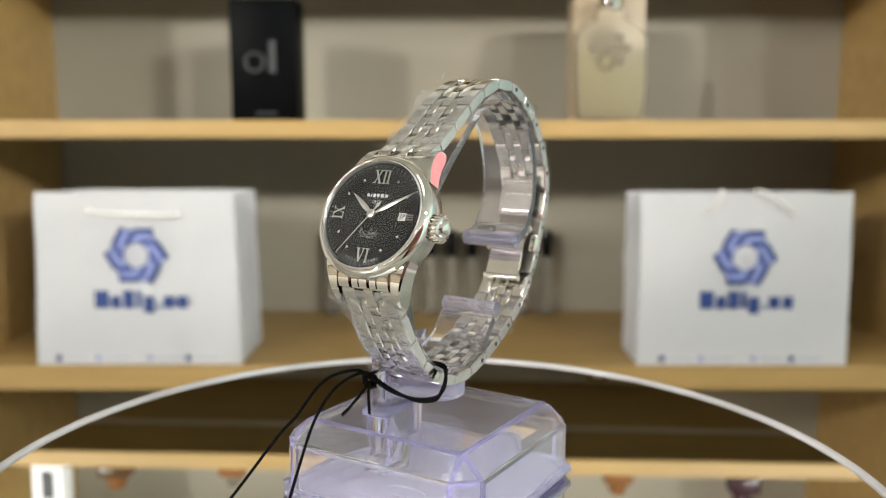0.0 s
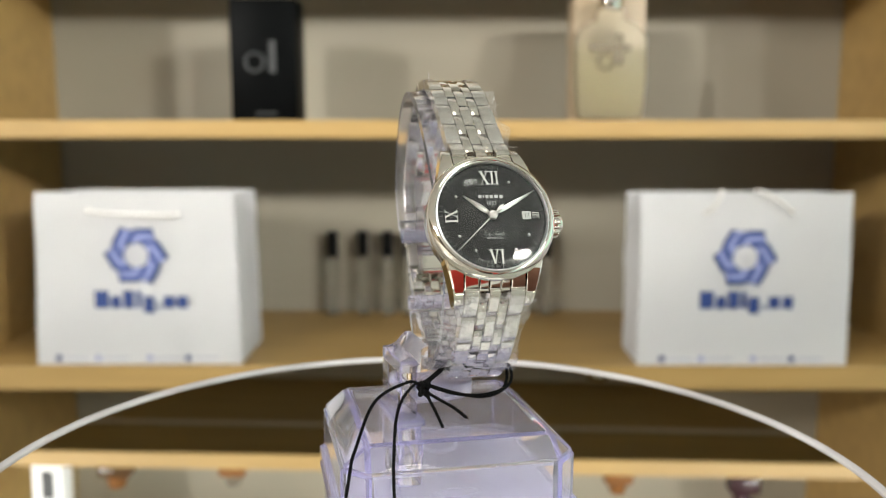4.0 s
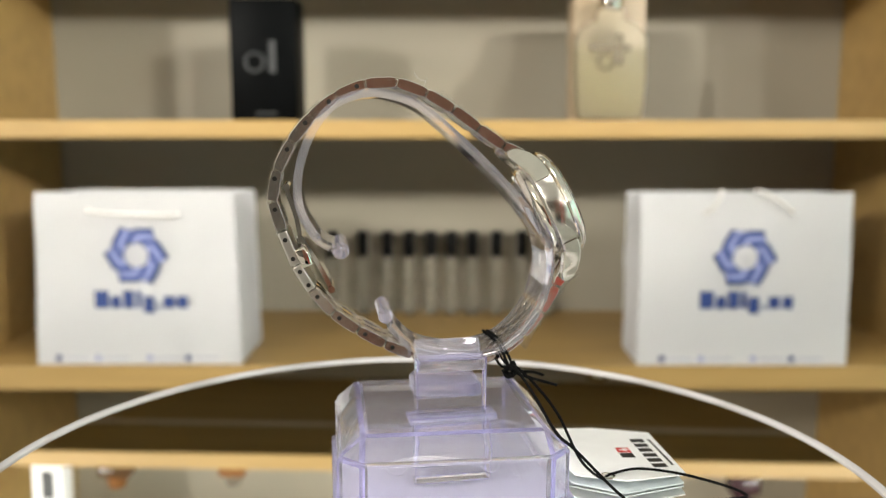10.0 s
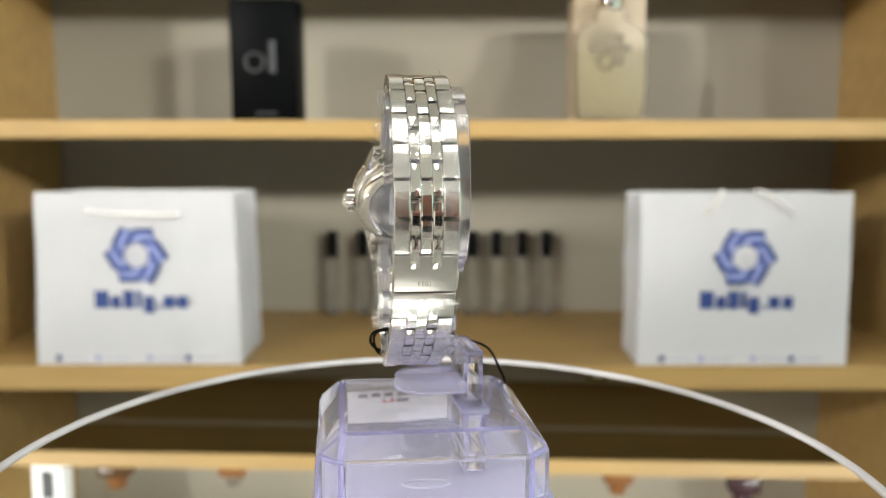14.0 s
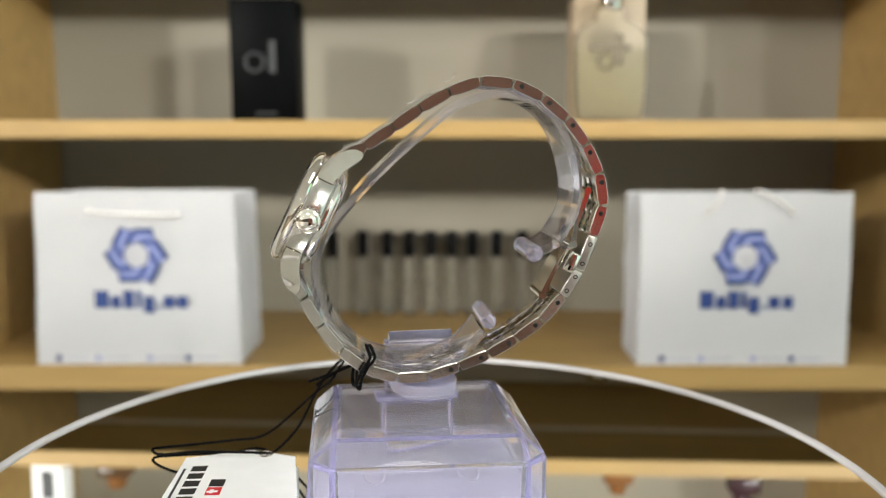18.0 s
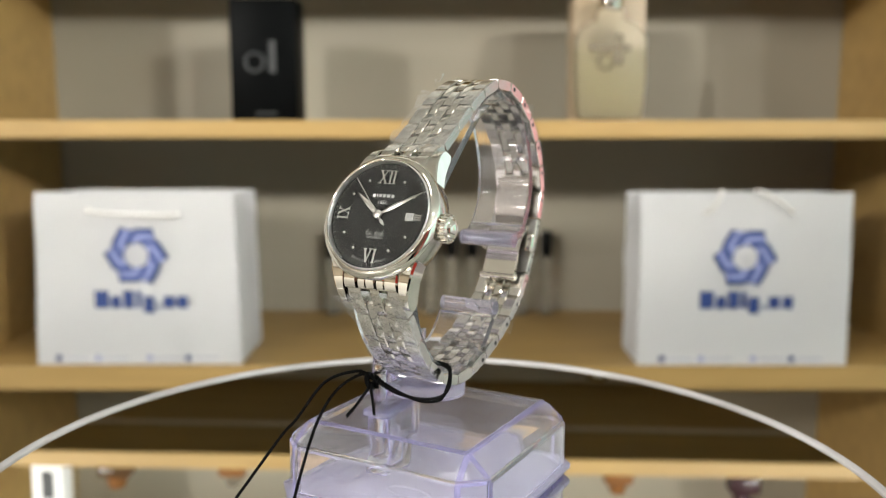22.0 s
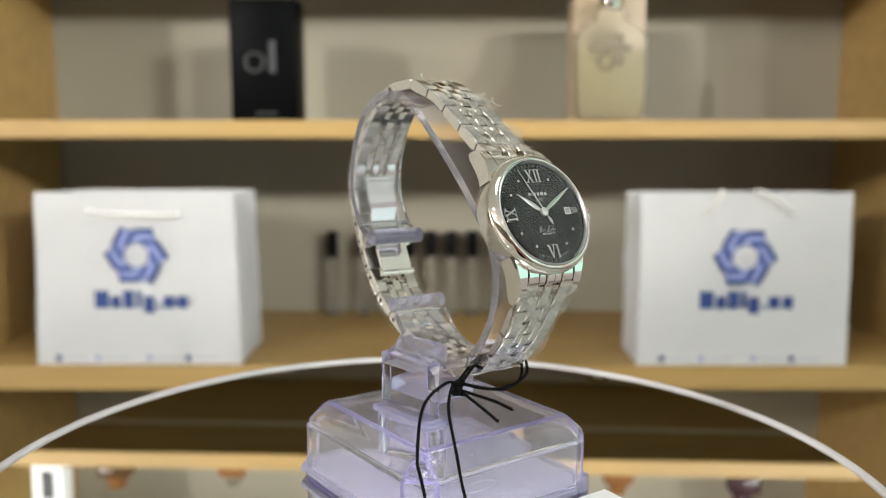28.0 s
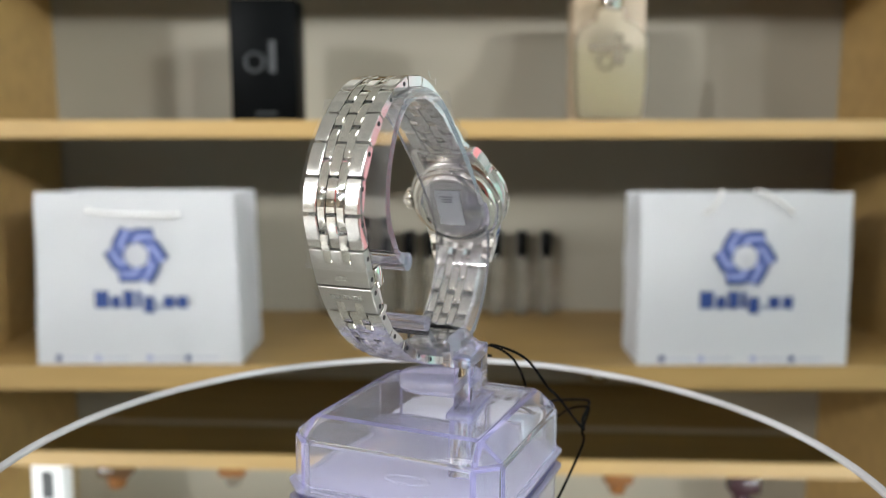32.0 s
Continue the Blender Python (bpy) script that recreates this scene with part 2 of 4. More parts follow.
def prism(outline, z0, z1, bevel=0.0, segs=2, bm=None, m=None):
    """A flat outline (x, y) drawn up from z0 to z1."""
    own = bmesh.new()
    low = [own.verts.new((x, y, z0)) for x, y in outline]
    top = [own.verts.new((x, y, z1)) for x, y in outline]
    n = len(outline)
    own.faces.new(low[::-1])
    own.faces.new(top)
    for i in range(n):
        own.faces.new((low[i], low[(i + 1) % n], top[(i + 1) % n], top[i]))
    bmesh.ops.recalc_face_normals(own, faces=own.faces)
    if bevel:
        edges = [e for e in own.edges if abs(e.verts[0].co.z - e.verts[1].co.z) < 1e-9]
        bmesh.ops.bevel(own, geom=edges, offset=bevel, segments=segs, affect="EDGES", profile=0.5)
    return merge(own, bm, m)


def merge(own, bm=None, m=None):
    if m is not None:
        bmesh.ops.transform(own, matrix=m, verts=own.verts)
    if bm is None:
        return own
    me = bpy.data.meshes.new("scratch")
    own.to_mesh(me)
    own.free()
    bm.from_mesh(me)
    bpy.data.meshes.remove(me)
    return bm


def lathe(profile, segs=64, bm=None, m=None):
    """A profile of (radius, z) turned about z; radius 0 closes it."""
    own = bmesh.new()
    rings = []
    for r, z in profile:
        if r < 1e-9:
            rings.append([own.verts.new((0, 0, z))])
        else:
            rings.append([own.verts.new((r * cos(2 * pi * i / segs), r * sin(2 * pi * i / segs), z)) for i in range(segs)])
    for a, b in zip(rings, rings[1:]):
        for i in range(segs):
            j = (i + 1) % segs
            if len(a) == 1 and len(b) > 1:
                own.faces.new((a[0], b[i], b[j]))
            elif len(b) == 1 and len(a) > 1:
                own.faces.new((a[i], b[0], a[j]))
            elif len(a) > 1:
                own.faces.new((a[i], b[i], b[j], a[j]))
    bmesh.ops.recalc_face_normals(own, faces=own.faces)
    return merge(own, bm, m)


def spline(points, steps=8, closed=False):
    """A smooth line through the points."""
    pts = [Vector(p) for p in points]
    n = len(pts)
    out = []
    for i in range(n if closed else n - 1):
        p1, p2 = pts[i], pts[(i + 1) % n]
        p0 = pts[i - 1] if (i or closed) else p1 * 2 - p2
        p3 = pts[(i + 2) % n] if (closed or i + 2 < n) else p2 * 2 - p1
        for k in range(steps):
            t = k / steps
            out.append(0.5 * (2 * p1 + (p2 - p0) * t + (2 * p0 - 5 * p1 + 4 * p2 - p3) * t * t + (3 * p1 - p0 - 3 * p2 + p3) * t ** 3))
    if not closed:
        out.append(pts[-1])
    return out


def tube(path, radius, sides=8, bm=None, m=None):
    own = bmesh.new()
    path = [Vector(p) for p in path]
    up = Vector((0.31, 0.17, 0.93)).normalized()
    rings = []
    for i, p in enumerate(path):
        d = (path[min(i + 1, len(path) - 1)] - path[max(i - 1, 0)]).normalized()
        a = (up - d * up.dot(d)).normalized()
        up = a
        b = d.cross(a)
        rings.append([own.verts.new(p + radius * (a * cos(2 * pi * k / sides) + b * sin(2 * pi * k / sides))) for k in range(sides)])
    for r, s in zip(rings, rings[1:]):
        for k in range(sides):
            own.faces.new((r[k], r[(k + 1) % sides], s[(k + 1) % sides], s[k]))
    own.faces.new(rings[0][::-1])
    own.faces.new(rings[-1])
    return merge(own, bm, m)


def ribbon(path, x0, x1, thick, bm=None, m=None):
    """A band of that thickness along a path of (y, z), from x0 to x1."""
    own = bmesh.new()
    path = [Vector(p) for p in path]
    rings = []
    e = min(thick * 0.25, 0.4 * MM)
    for i, p in enumerate(path):
        d = (path[min(i + 1, len(path) - 1)] - path[max(i - 1, 0)]).normalized()
        n = Vector((-d.y, d.x))
        h = thick / 2
        ring = []
        for x, k in ((x0 + e, -h), (x0, -h + e), (x0, h - e), (x0 + e, h), (x1 - e, h), (x1, h - e), (x1, -h + e), (x1 - e, -h)):
            ring.append(own.verts.new((x, p.x + n.x * k, p.y + n.y * k)))
        rings.append(ring)
    for r, s in zip(rings, rings[1:]):
        for k in range(8):
            own.faces.new((r[k], s[k], s[(k + 1) % 8], r[(k + 1) % 8]))
    own.faces.new(rings[0])
    own.faces.new(rings[-1][::-1])
    bmesh.ops.recalc_face_normals(own, faces=own.faces)
    return merge(own, bm, m)


# ---- the room ----


def slab(name, x0, x1, y0, y1, z0, z1, mat, parent=None, bevel=0.0):
    return part(name, box((x1 - x0, y1 - y0, z1 - z0), ((x0 + x1) / 2, (y0 + y1) / 2, (z0 + z1) / 2), bevel), mat, parent, smooth=False)


def room():
    w, e, so, no = ROOM
    for name, dims, mat in (
        ("floor", (w - 0.1, e + 0.1, so - 0.1, no + 0.1, FLOOR - 0.1, FLOOR), FLOORING),
        ("ceiling", (w - 0.1, e + 0.1, so - 0.1, no + 0.1, CEIL, CEIL + 0.1), CEILING),
        ("wall_north", (w - 0.1, e + 0.1, no, no + 0.1, FLOOR, CEIL), PLASTER),
        ("wall_south", (w - 0.1, e + 0.1, so - 0.1, so, FLOOR, CEIL), DARK_WALL),
        ("wall_west", (w - 0.1, w, so, no, FLOOR, CEIL), TAN_WALL),
        ("wall_east", (e, e + 0.1, so, no, FLOOR, CEIL), PLASTER),
    ):
        tagged(slab(name, *dims, mat), kind="structure")
    board = empty("display_board", pose(0.43, -1.14, FLOOR, 0, 0, 20), "red display board with a dark side strip on the floor", "display board")
    part("panel", box((0.11, 0.02, 1.18), (0.105, 0, 0.86), 0.004), RED_BOARD, board)
    part("side_strip", box((0.138, 0.02, 1.18), (0.261, 0, 0.86), 0.004), DARK_RED, board, "brown red strip")
    part("side_strip", box((0.338, 0.02, 0.42), (-0.151, 0, 0.48), 0.004), BLACK_PLASTIC, board, "black strip")
    part("side_strip", box((0.338, 0.02, 0.758), (-0.151, 0, 1.071), 0.004), DARK_RED, board, "brown red strip")
    for sx in (-1, 1):
        part("leg", box((0.03, 0.3, 0.28), (sx * 0.22, 0, 0.14), 0.004), BLACK_PLASTIC, board)

    lit = [(-2.40, -2.22, -0.70, 0.50, 1), (-2.20, -1.74, -0.40, 0.50, 0), (-2.20, -1.74, -0.64, -0.42, 3), (-2.20, -1.74, -0.86, -0.66, 0), (-1.72, -1.44, -0.70, 0.50, 1),
           (-1.42, -0.94, 0.04, 0.50, 0), (-1.42, -0.94, -0.035, 0.035, 3), (-1.42, -0.94, -0.12, -0.04, 2), (-0.92, -0.60, -0.30, 0.50, 1), (-0.58, -0.30, -0.27, 0.72, 0),
           (-0.28, -0.10, -0.27, 0.35, 2), (-0.28, -0.10, 0.37, 0.72, 1), (-0.08, 0.20, -0.27, 0.72, 0), (0.22, 0.46, -0.27, 0.35, 3), (0.22, 0.46, 0.37, 0.72, 1), (0.48, 0.86, -0.27, 0.72, 0)]
    wall_lit = [(-0.46, -0.24, -0.27, 0.35, 4), (-0.22, 0.0, -0.27, 0.35, 4), (0.02, 0.22, -0.27, 0.35, 2), (0.24, 0.46, -0.27, 0.35, 1)]
    for x, y, turn, length, mid, panes in ((2.0, 0, 0, 3.36, -0.77, lit), (1.45, 1.04, 90, 0.95, 0, wall_lit)):
        box_m = empty("light_box", pose(x, y, FLOOR, 0, 0, turn), "tall lit display box glowing mint, white, pink and green", "light box", "lit display boxes")
        part("cabinet", box((0.12, length, 1.76), (0.065, mid, 0.88), 0.006), WHITE_PLASTIC, box_m)
        for y0, y1, z0, z1, k in panes:
            part("lit_pane", box((0.008, y1 - y0, z1 - z0), (0.0, (y0 + y1) / 2, (z0 + z1) / 2 - FLOOR), 0.001), GLOWS[k], box_m)


SHELF_FRONT, SHELF_BACK = 0.7239, 1.0060
MID, UP, TOP = -0.1805, 0.0861, 0.3125
INNER_L, INNER_R = -0.526, 0.543


def shelf_unit():
    unit = empty("shelf_unit", pose(0, SHELF_FRONT, FLOOR), "light oak laminate shelf unit with a pale grey back", "shelf")
    o = Vector((0, -SHELF_FRONT, -FLOOR))

    def board(name, x0, x1, y0, y1, z0, z1, mat=WOOD):
        ob = slab(name, x0, x1, y0, y1, z0, z1, mat, unit, 0.0008)
        ob.location = o
        return ob

    f, b = SHELF_FRONT, SHELF_BACK
    board("side_panel", INNER_L - 0.02, INNER_L, f, b, FLOOR, 0.80)
    board("side_panel", INNER_R, INNER_R + 0.02, f, b, FLOOR, 0.80)
    board("back_panel", INNER_L - 0.02, INNER_R + 0.02, b, b + 0.008, FLOOR, 0.80, BACK)
    board("shelf_board", INNER_L, INNER_R, f, b, UP - 0.0183, UP)
    board("shelf_board", INNER_L, INNER_R, f, b, MID - 0.027, MID)
    board("shelf_board", INNER_L, INNER_R, f, b, TOP - 0.018, TOP)
    board("shelf_board", INNER_L, INNER_R, f, b, 0.56, 0.578)
    board("shelf_board", INNER_L, INNER_R, f, b, -0.52, -0.502)
    # thin sheets added under the oak boards, coloured dark in place of shade
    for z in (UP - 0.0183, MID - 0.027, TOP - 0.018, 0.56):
        board("underside_shade", INNER_L + 0.001, INNER_R - 0.001, f + 0.001, b - 0.001, z - 0.0012, z - 0.0002, SHADED_OAK)
    board("strip_channel", INNER_L + 0.001, INNER_R - 0.001, 0.809, 0.819, TOP - 0.0222, TOP - 0.0193, BACK)
    board("plinth_board", INNER_L, INNER_R, f + 0.02, f + 0.04, FLOOR, -0.9)


# ---- turning things ----

TURNS = [
    (0, -25.9), (1, -14.9), (2, -3.5), (3, 7.6), (3.5, 13), (5.5, 35), (6, 40.8), (7, 52.7), (8, 65.2),
    (8.5, 72.7), (9, 81.4), (9.5, 91.6), (10, 103.3), (11, 126.2), (12, 148.1), (13, 170), (13.5, 181.5), (14.5, 203.8),
    (16.5, 248.1), (17, 259.2), (18, 282), (18.5, 292.8), (19, 302.1), (19.5, 308.6), (20, 314.2), (21, 325.5), (22, 336.6),
    (23, 347.8), (24, 358.6), (25, 369.6), (25.5, 375), (27.5, 396.5), (28, 402.1), (29, 413.7), (30, 424.3), (31, 433.3),
    (31.5, 437.4), (31.6, 454.6), (31.7, 471.1), (31.8, 488.1), (31.9, 505.1), (32, 522.6),
]
LEAN = Matrix.Translation((0, 0, 0.0549)) @ pose(0, 0, 0, 0, 0.51, 0) @ Matrix.Translation((0, 0, -0.0549))
ZC = 83.6  # height of the eye over the mirror, mm
SET = -5.7  # degrees by which stand and watch are set round from the turntable's zero
LOCAL = Matrix.Translation((0, 0, ZC * MM)) @ Matrix.Scale(MM, 4)


def turntable():
    """A round mirror-topped display turntable on a plain plinth."""
    plinth = empty("display_plinth", pose(0, 0, FLOOR), "plain white plinth under the turntable", "plinth")
    part("column", box((0.15, 0.15, -FLOOR - 0.045), (0, 0, (-FLOOR - 0.045) / 2), 0.003), PLASTER, plinth)
    tt = empty("turntable", LEAN @ pose(0, -0.0021, -0.0446, 0.3, 0, 0), "white round turntable with a mirror top", "turntable")
    part("body", lathe([(0, 0), (0.080, 0), (0.088, 0.004), (0.090, 0.028), (0, 0.028)], 64), WHITE_PLASTIC, tt)
    r = 0.1064
    platter = part("platter", lathe([(0, 0.029), (r - 0.004, 0.029), (r - 0.001, 0.031), (r, 0.035), (r, 0.0440), (r - 0.0005, 0.0450), (r - 0.0012, 0.0454),
                                     (r - 0.0022, 0.0453), (r - 0.0028, 0.0449), (r - 0.0030, 0.0440), (0, 0.0440)], 160), RIM, tt)
    part("mirror", lathe([(0, 0.04405), (r - 0.0031, 0.04405), (r - 0.0031, 0.0445), (0, 0.0445)], 160), MIRROR, platter, "round mirror")
    return platter


room()
shelf_unit()
PLATTER = turntable()

# ---- watch stand ----


def watch_stand():
    st = empty("watch_stand", LEAN, "clear acrylic watch stand with a faceted square base", "watch stand")
    turned = LOCAL @ pose(0, 0, 0, 0, 0, SET)
    base_m = LOCAL @ pose(1.05, -2.9, 0, 0, 0, SET)

    def put(name, bm, m, label="", mat=ACRYLIC):
        bmesh.ops.transform(bm, matrix=m, verts=bm.verts)
        ob = part(name, bm, mat, st, label)
        ob.data.materials.append(EDGE)
        return ob

    def edged(size, centre, bevel):
        """A clear block whose cut edges gather the light."""
        own = box(size, centre)
        bmesh.ops.bevel(own, geom=own.edges[:], offset=bevel, segments=2, affect="EDGES", profile=0.5, material=1)
        return own

    def cut_sides(own, axis=0, both=True):
        own.normal_update()
        for f in own.faces:
            if (abs(f.normal[axis]) if both else -f.normal[axis]) > 0.7:
                f.material_index = 1
        return own

    def hull(a, b, c, zt, zm, zb, flip=False, bm=None):
        """A square top of half size a over an eight-sided body of half size b with corners cut by c."""
        own = bmesh.new()
        top = [own.verts.new((sx * a, sy * a, zt)) for sx, sy in ((-1, -1), (1, -1), (1, 1), (-1, 1))]
        ring = []
        for z in (zm, zb):
            ring.append([own.verts.new((x, y, z)) for x, y in (
                (-b + c, -b), (b - c, -b), (b, -b + c), (b, b - c), (b - c, b), (-b + c, b), (-b, b - c), (-b, -b + c))])
        own.faces.new(top)
        mid, low = ring
        for i in range(4):
            own.faces.new((top[i], mid[2 * i], mid[2 * i + 1], top[(i + 1) % 4]))
            own.faces.new((top[i], mid[(2 * i - 1) % 8], mid[2 * i]))
        for i in range(8):
            own.faces.new((mid[i], low[i], low[(i + 1) % 8], mid[(i + 1) % 8]))
        own.faces.new(low[::-1])
        bmesh.ops.recalc_face_normals(own, faces=own.faces)
        if flip:
            bmesh.ops.reverse_faces(own, faces=own.faces)
        else:
            bmesh.ops.bevel(own, geom=own.edges[:], offset=0.7, segments=2, affect="EDGES", material=1)
            # along the long sides the middle edge stays clear
            for f in own.faces:
                p = f.calc_center_median()
                if abs(p.z - zm) < 0.5 and min(abs(p.x), abs(p.y)) < b - c - 1.0:
                    f.material_index = 0
        return merge(own, bm)

    bm = hull(20.0, 25.4, 5.0, -65.6, -70.2, -83.5)
    bm = hull(18.5, 23.5, 4.4, -67.4, -71.2, -82.6, True, bm)
    put("base", bm, base_m, "faceted hollow base").visible_shadow = False
    put("base_plate", prism([(x * 23.0, y * 23.0) for x, y in ((-0.8, -1), (0.8, -1), (1, -0.8), (1, 0.8), (0.8, 1), (-0.8, 1), (-1, 0.8), (-1, -0.8))], -82.5, -81.9), base_m, "hazy base plate", HAZE)
    out = [(x * 26.3, y * 26.3) for x, y in ((-0.82, -1), (0.82, -1), (1, -0.82), (1, 0.82), (0.82, 1), (-0.82, 1), (-1, 0.82), (-1, -0.82))]
    put("base_flange", prism(out, -82.4, -80.9, 0.3), base_m, "lavender tinted flange", SOLID)
    put("post", edged((3.8, 16.0, 24.5), (-8.7, -2.1, -64.2), 0.3), LOCAL, "", SHELL)
    put("socket", edged((6.4, 20.0, 2.6), (-8.7, -2.4, -66.0), 0.3), LOCAL, "", SOLID)
    bm = edged((5.4, 17.5, 12.0), (-8.7, -2.3, -74.0), 0.3)
    put("socket_tube", bm, LOCAL, "", SHELL)
    gusset = [(-10.6, -54.7), (-4.1, -54.7), (-4.1, -48.7), (-5.2, -48.8), (-6.2, -49.6), (-7.4, -51.0), (-9.0, -51.8), (-10.6, -51.9)]
    put("bridge", prism(gusset, -5.4, 9.6, 0.25, 2, None, pose(0, 0, 0, 90, 0, 0)), LOCAL, "curved bridge between post and band", LILAC_CLEAR)
    out = [(-6.8, -9.6), (0.6, -9.6)] + [(0.6 + 8.0 * sin(a), -2.1 - 7.5 * cos(a)) for a in [pi * i / 14 for i in range(1, 14)]] + [(0.6, 5.4), (-6.8, 5.4)]
    put("tongue", prism(out, -61.9, -58.6, 0.5, 3), LOCAL, "rounded solid tongue", SOLID)
    line = spline([(26.4, -25.7), (30.0, -19.0), (30.2, -11.1), (27.2, -2.2), (22.0, 3.9), (14.5, 6.3), (7.0, 5.0), (0.8, 1.6), (-12.4, -10.2), (-21.8, -20.6),
                   (-25.8, -27.4), (-26.5, -34.4), (-23.6, -43.4), (-17.4, -50.4), (-9.8, -53.2), (-1.7, -53.2), (5.0, -50.9), (10.2, -45.6)], 6)
    x0, x1 = RING_X
    put("ring", cut_sides(ribbon(line, x0, x1, 1.9), 0, False), turned, "curved band that holds the bracelet").data.materials[1] = RING_EDGE
    for y, z, r in ((21.2, -28.3, 1.9), (11.3, -43.4, 1.7)):
        put("lip", tube([(x0, y, z), (x0 + 0.2, y, z), (x1 - 0.2, y, z), (x1, y, z)], r, 24), turned, "rounded lavender lip", ACRYLIC_LIP)
    put("ring_end", ribbon([Vector(p) for p in ((26.4, -25.7), (24.3, -27.2), (21.2, -28.3))], x0, x1, 1.9), turned)
    # raised maker's lettering inside the base, too worn to read: two rows of bars under an oval
    for row, n, step in ((-16.2, 10, 2.3), (-19.4, 8, 2.2)):
        for i in range(n):
            put("raised_bar", box((1.5, 1.5 if row > -18 else 1.1, 0.5), ((i - (n - 1) / 2) * step + 1.0, row, -81.6), 0.2, 1), base_m, "", FROSTED)
    for side in (-1, 1):
        oval = [(1.0 + 5.2 * cos(a), side * 11.0 + 2.2 * sin(a), -81.6) for a in [2 * pi * i / 32 for i in range(33)]]
        put("raised_oval", tube(oval, 0.5, 8), base_m, "", FROSTED)
    return st


RING_X = (-3.6, 10.6)
STAND = watch_stand()

# ---- watch ----
TILT = 25.6
HUB = Vector((5.1, -30.4, -17.9))
BAND = [(-20.8, -7.3), (-16.3, -5.4), (-8.5, -0.1), (-0.8, 5.1), (7.8, 8.6), (14.3, 8.5), (20.3, 6.6), (28.6, -0.1), (33.3, -7.2), (36.2, -15.4), (34.3, -23.6), (30.6, -33.0),
        (23.8, -42.4), (14.5, -48.9), (5.0, -53.2), (-5.5, -55.8), (-15.8, -53.5), (-23.1, -47.1), (-28.1, -39.4), (-30.4, -34.6), (-32.4, -31.6)]
XC = 5.4


def loft(stations, bm=None, edge=0.14):
    """A bar through stations (y, x0, x1, z0, z1)."""
    own = bmesh.new()
    rings = []
    for y, x0, x1, z0, z1 in stations:
        e = edge * min(x1 - x0, z1 - z0)
        rings.append([own.verts.new(p) for p in ((x0, y, z0), (x1 - e, y, z0), (x1, y, z0 + e), (x1, y, z1 - e), (x1 - e, y, z1), (x0 + e * 0.5, y, z1), (x0, y, z1 - e * 0.5))])
    n = len(rings[0])
    for r, q in zip(rings, rings[1:]):
        for k in range(n):
            own.faces.new((r[k], r[(k + 1) % n], q[(k + 1) % n], q[k]))
    own.faces.new(rings[0])
    own.faces.new(rings[-1])
    bmesh.ops.recalc_face_normals(own, faces=own.faces)
    return merge(own, bm)


def lettering(text, size, m, mat, parent, name, depth=0.02):
    """Letters of the built-in font, centred, as a mesh."""
    cu = bpy.data.curves.new("letters", "FONT")
    cu.body, cu.size, cu.extrude, cu.align_x, cu.align_y = text, size, depth, "CENTER", "CENTER"
    cu.resolution_u = 2
    tmp = bpy.data.objects.new("letters", cu)
    me = bpy.data.meshes.new_from_object(tmp)
    bpy.data.objects.remove(tmp)
    bm = bmesh.new()
    bm.from_mesh(me)
    bpy.data.meshes.remove(me)
    bmesh.ops.transform(bm, matrix=m, verts=bm.verts)
    return part(name, bm, mat, parent, smooth=False)


def stroke(x0, y0, x1, y1, w, z0, z1, bm):
    """A flat bar from one point to another."""
    d = Vector((x1 - x0, y1 - y0)).normalized() * 1.0
    n = Vector((-d.y, d.x)) * w / 2
    return prism([(x0 - n.x, y0 - n.y), (x1 - n.x, y1 - n.y), (x1 + n.x, y1 + n.y), (x0 + n.x, y0 + n.y)], z0, z1, 0, 1, bm)


def numeral(glyphs, h, bm):
    """A Roman numeral centred on the origin, h high."""
    wide = {"I": 0.34 * h, "V": 0.80 * h, "X": 0.82 * h}
    total = sum(wide[g] for g in glyphs)
    x = -total / 2
    z0, z1 = 0.0, 0.16
    for g in glyphs:
        c, w = x + wide[g] / 2, wide[g]
        if g == "I":
            stroke(c, -h / 2, c, h / 2, 0.11 * h, z0, z1, bm)
            tops = [(c, 1), (c, -1)]
        elif g == "V":
            stroke(c - 0.3 * w, h / 2, c, -h / 2, 0.12 * h, z0, z1, bm)
            stroke(c + 0.3 * w, h / 2, c, -h / 2, 0.05 * h, z0, z1 - 0.01, bm)
            tops = [(c - 0.3 * w, 1), (c + 0.3 * w, 1)]
        else:
            stroke(c - 0.3 * w, h / 2, c + 0.3 * w, -h / 2, 0.12 * h, z0, z1, bm)
            stroke(c + 0.3 * w, h / 2, c - 0.3 * w, -h / 2, 0.05 * h, z0, z1 - 0.01, bm)
            tops = [(c - 0.3 * w, 1), (c + 0.3 * w, 1), (c - 0.3 * w, -1), (c + 0.3 * w, -1)]
        for tx, ty in tops:
            stroke(tx - 0.15 * h, ty * h * 0.48, tx + 0.15 * h, ty * h * 0.48, 0.045 * h, z0, z1 - 0.02, bm)
        x += wide[g]
    return bm


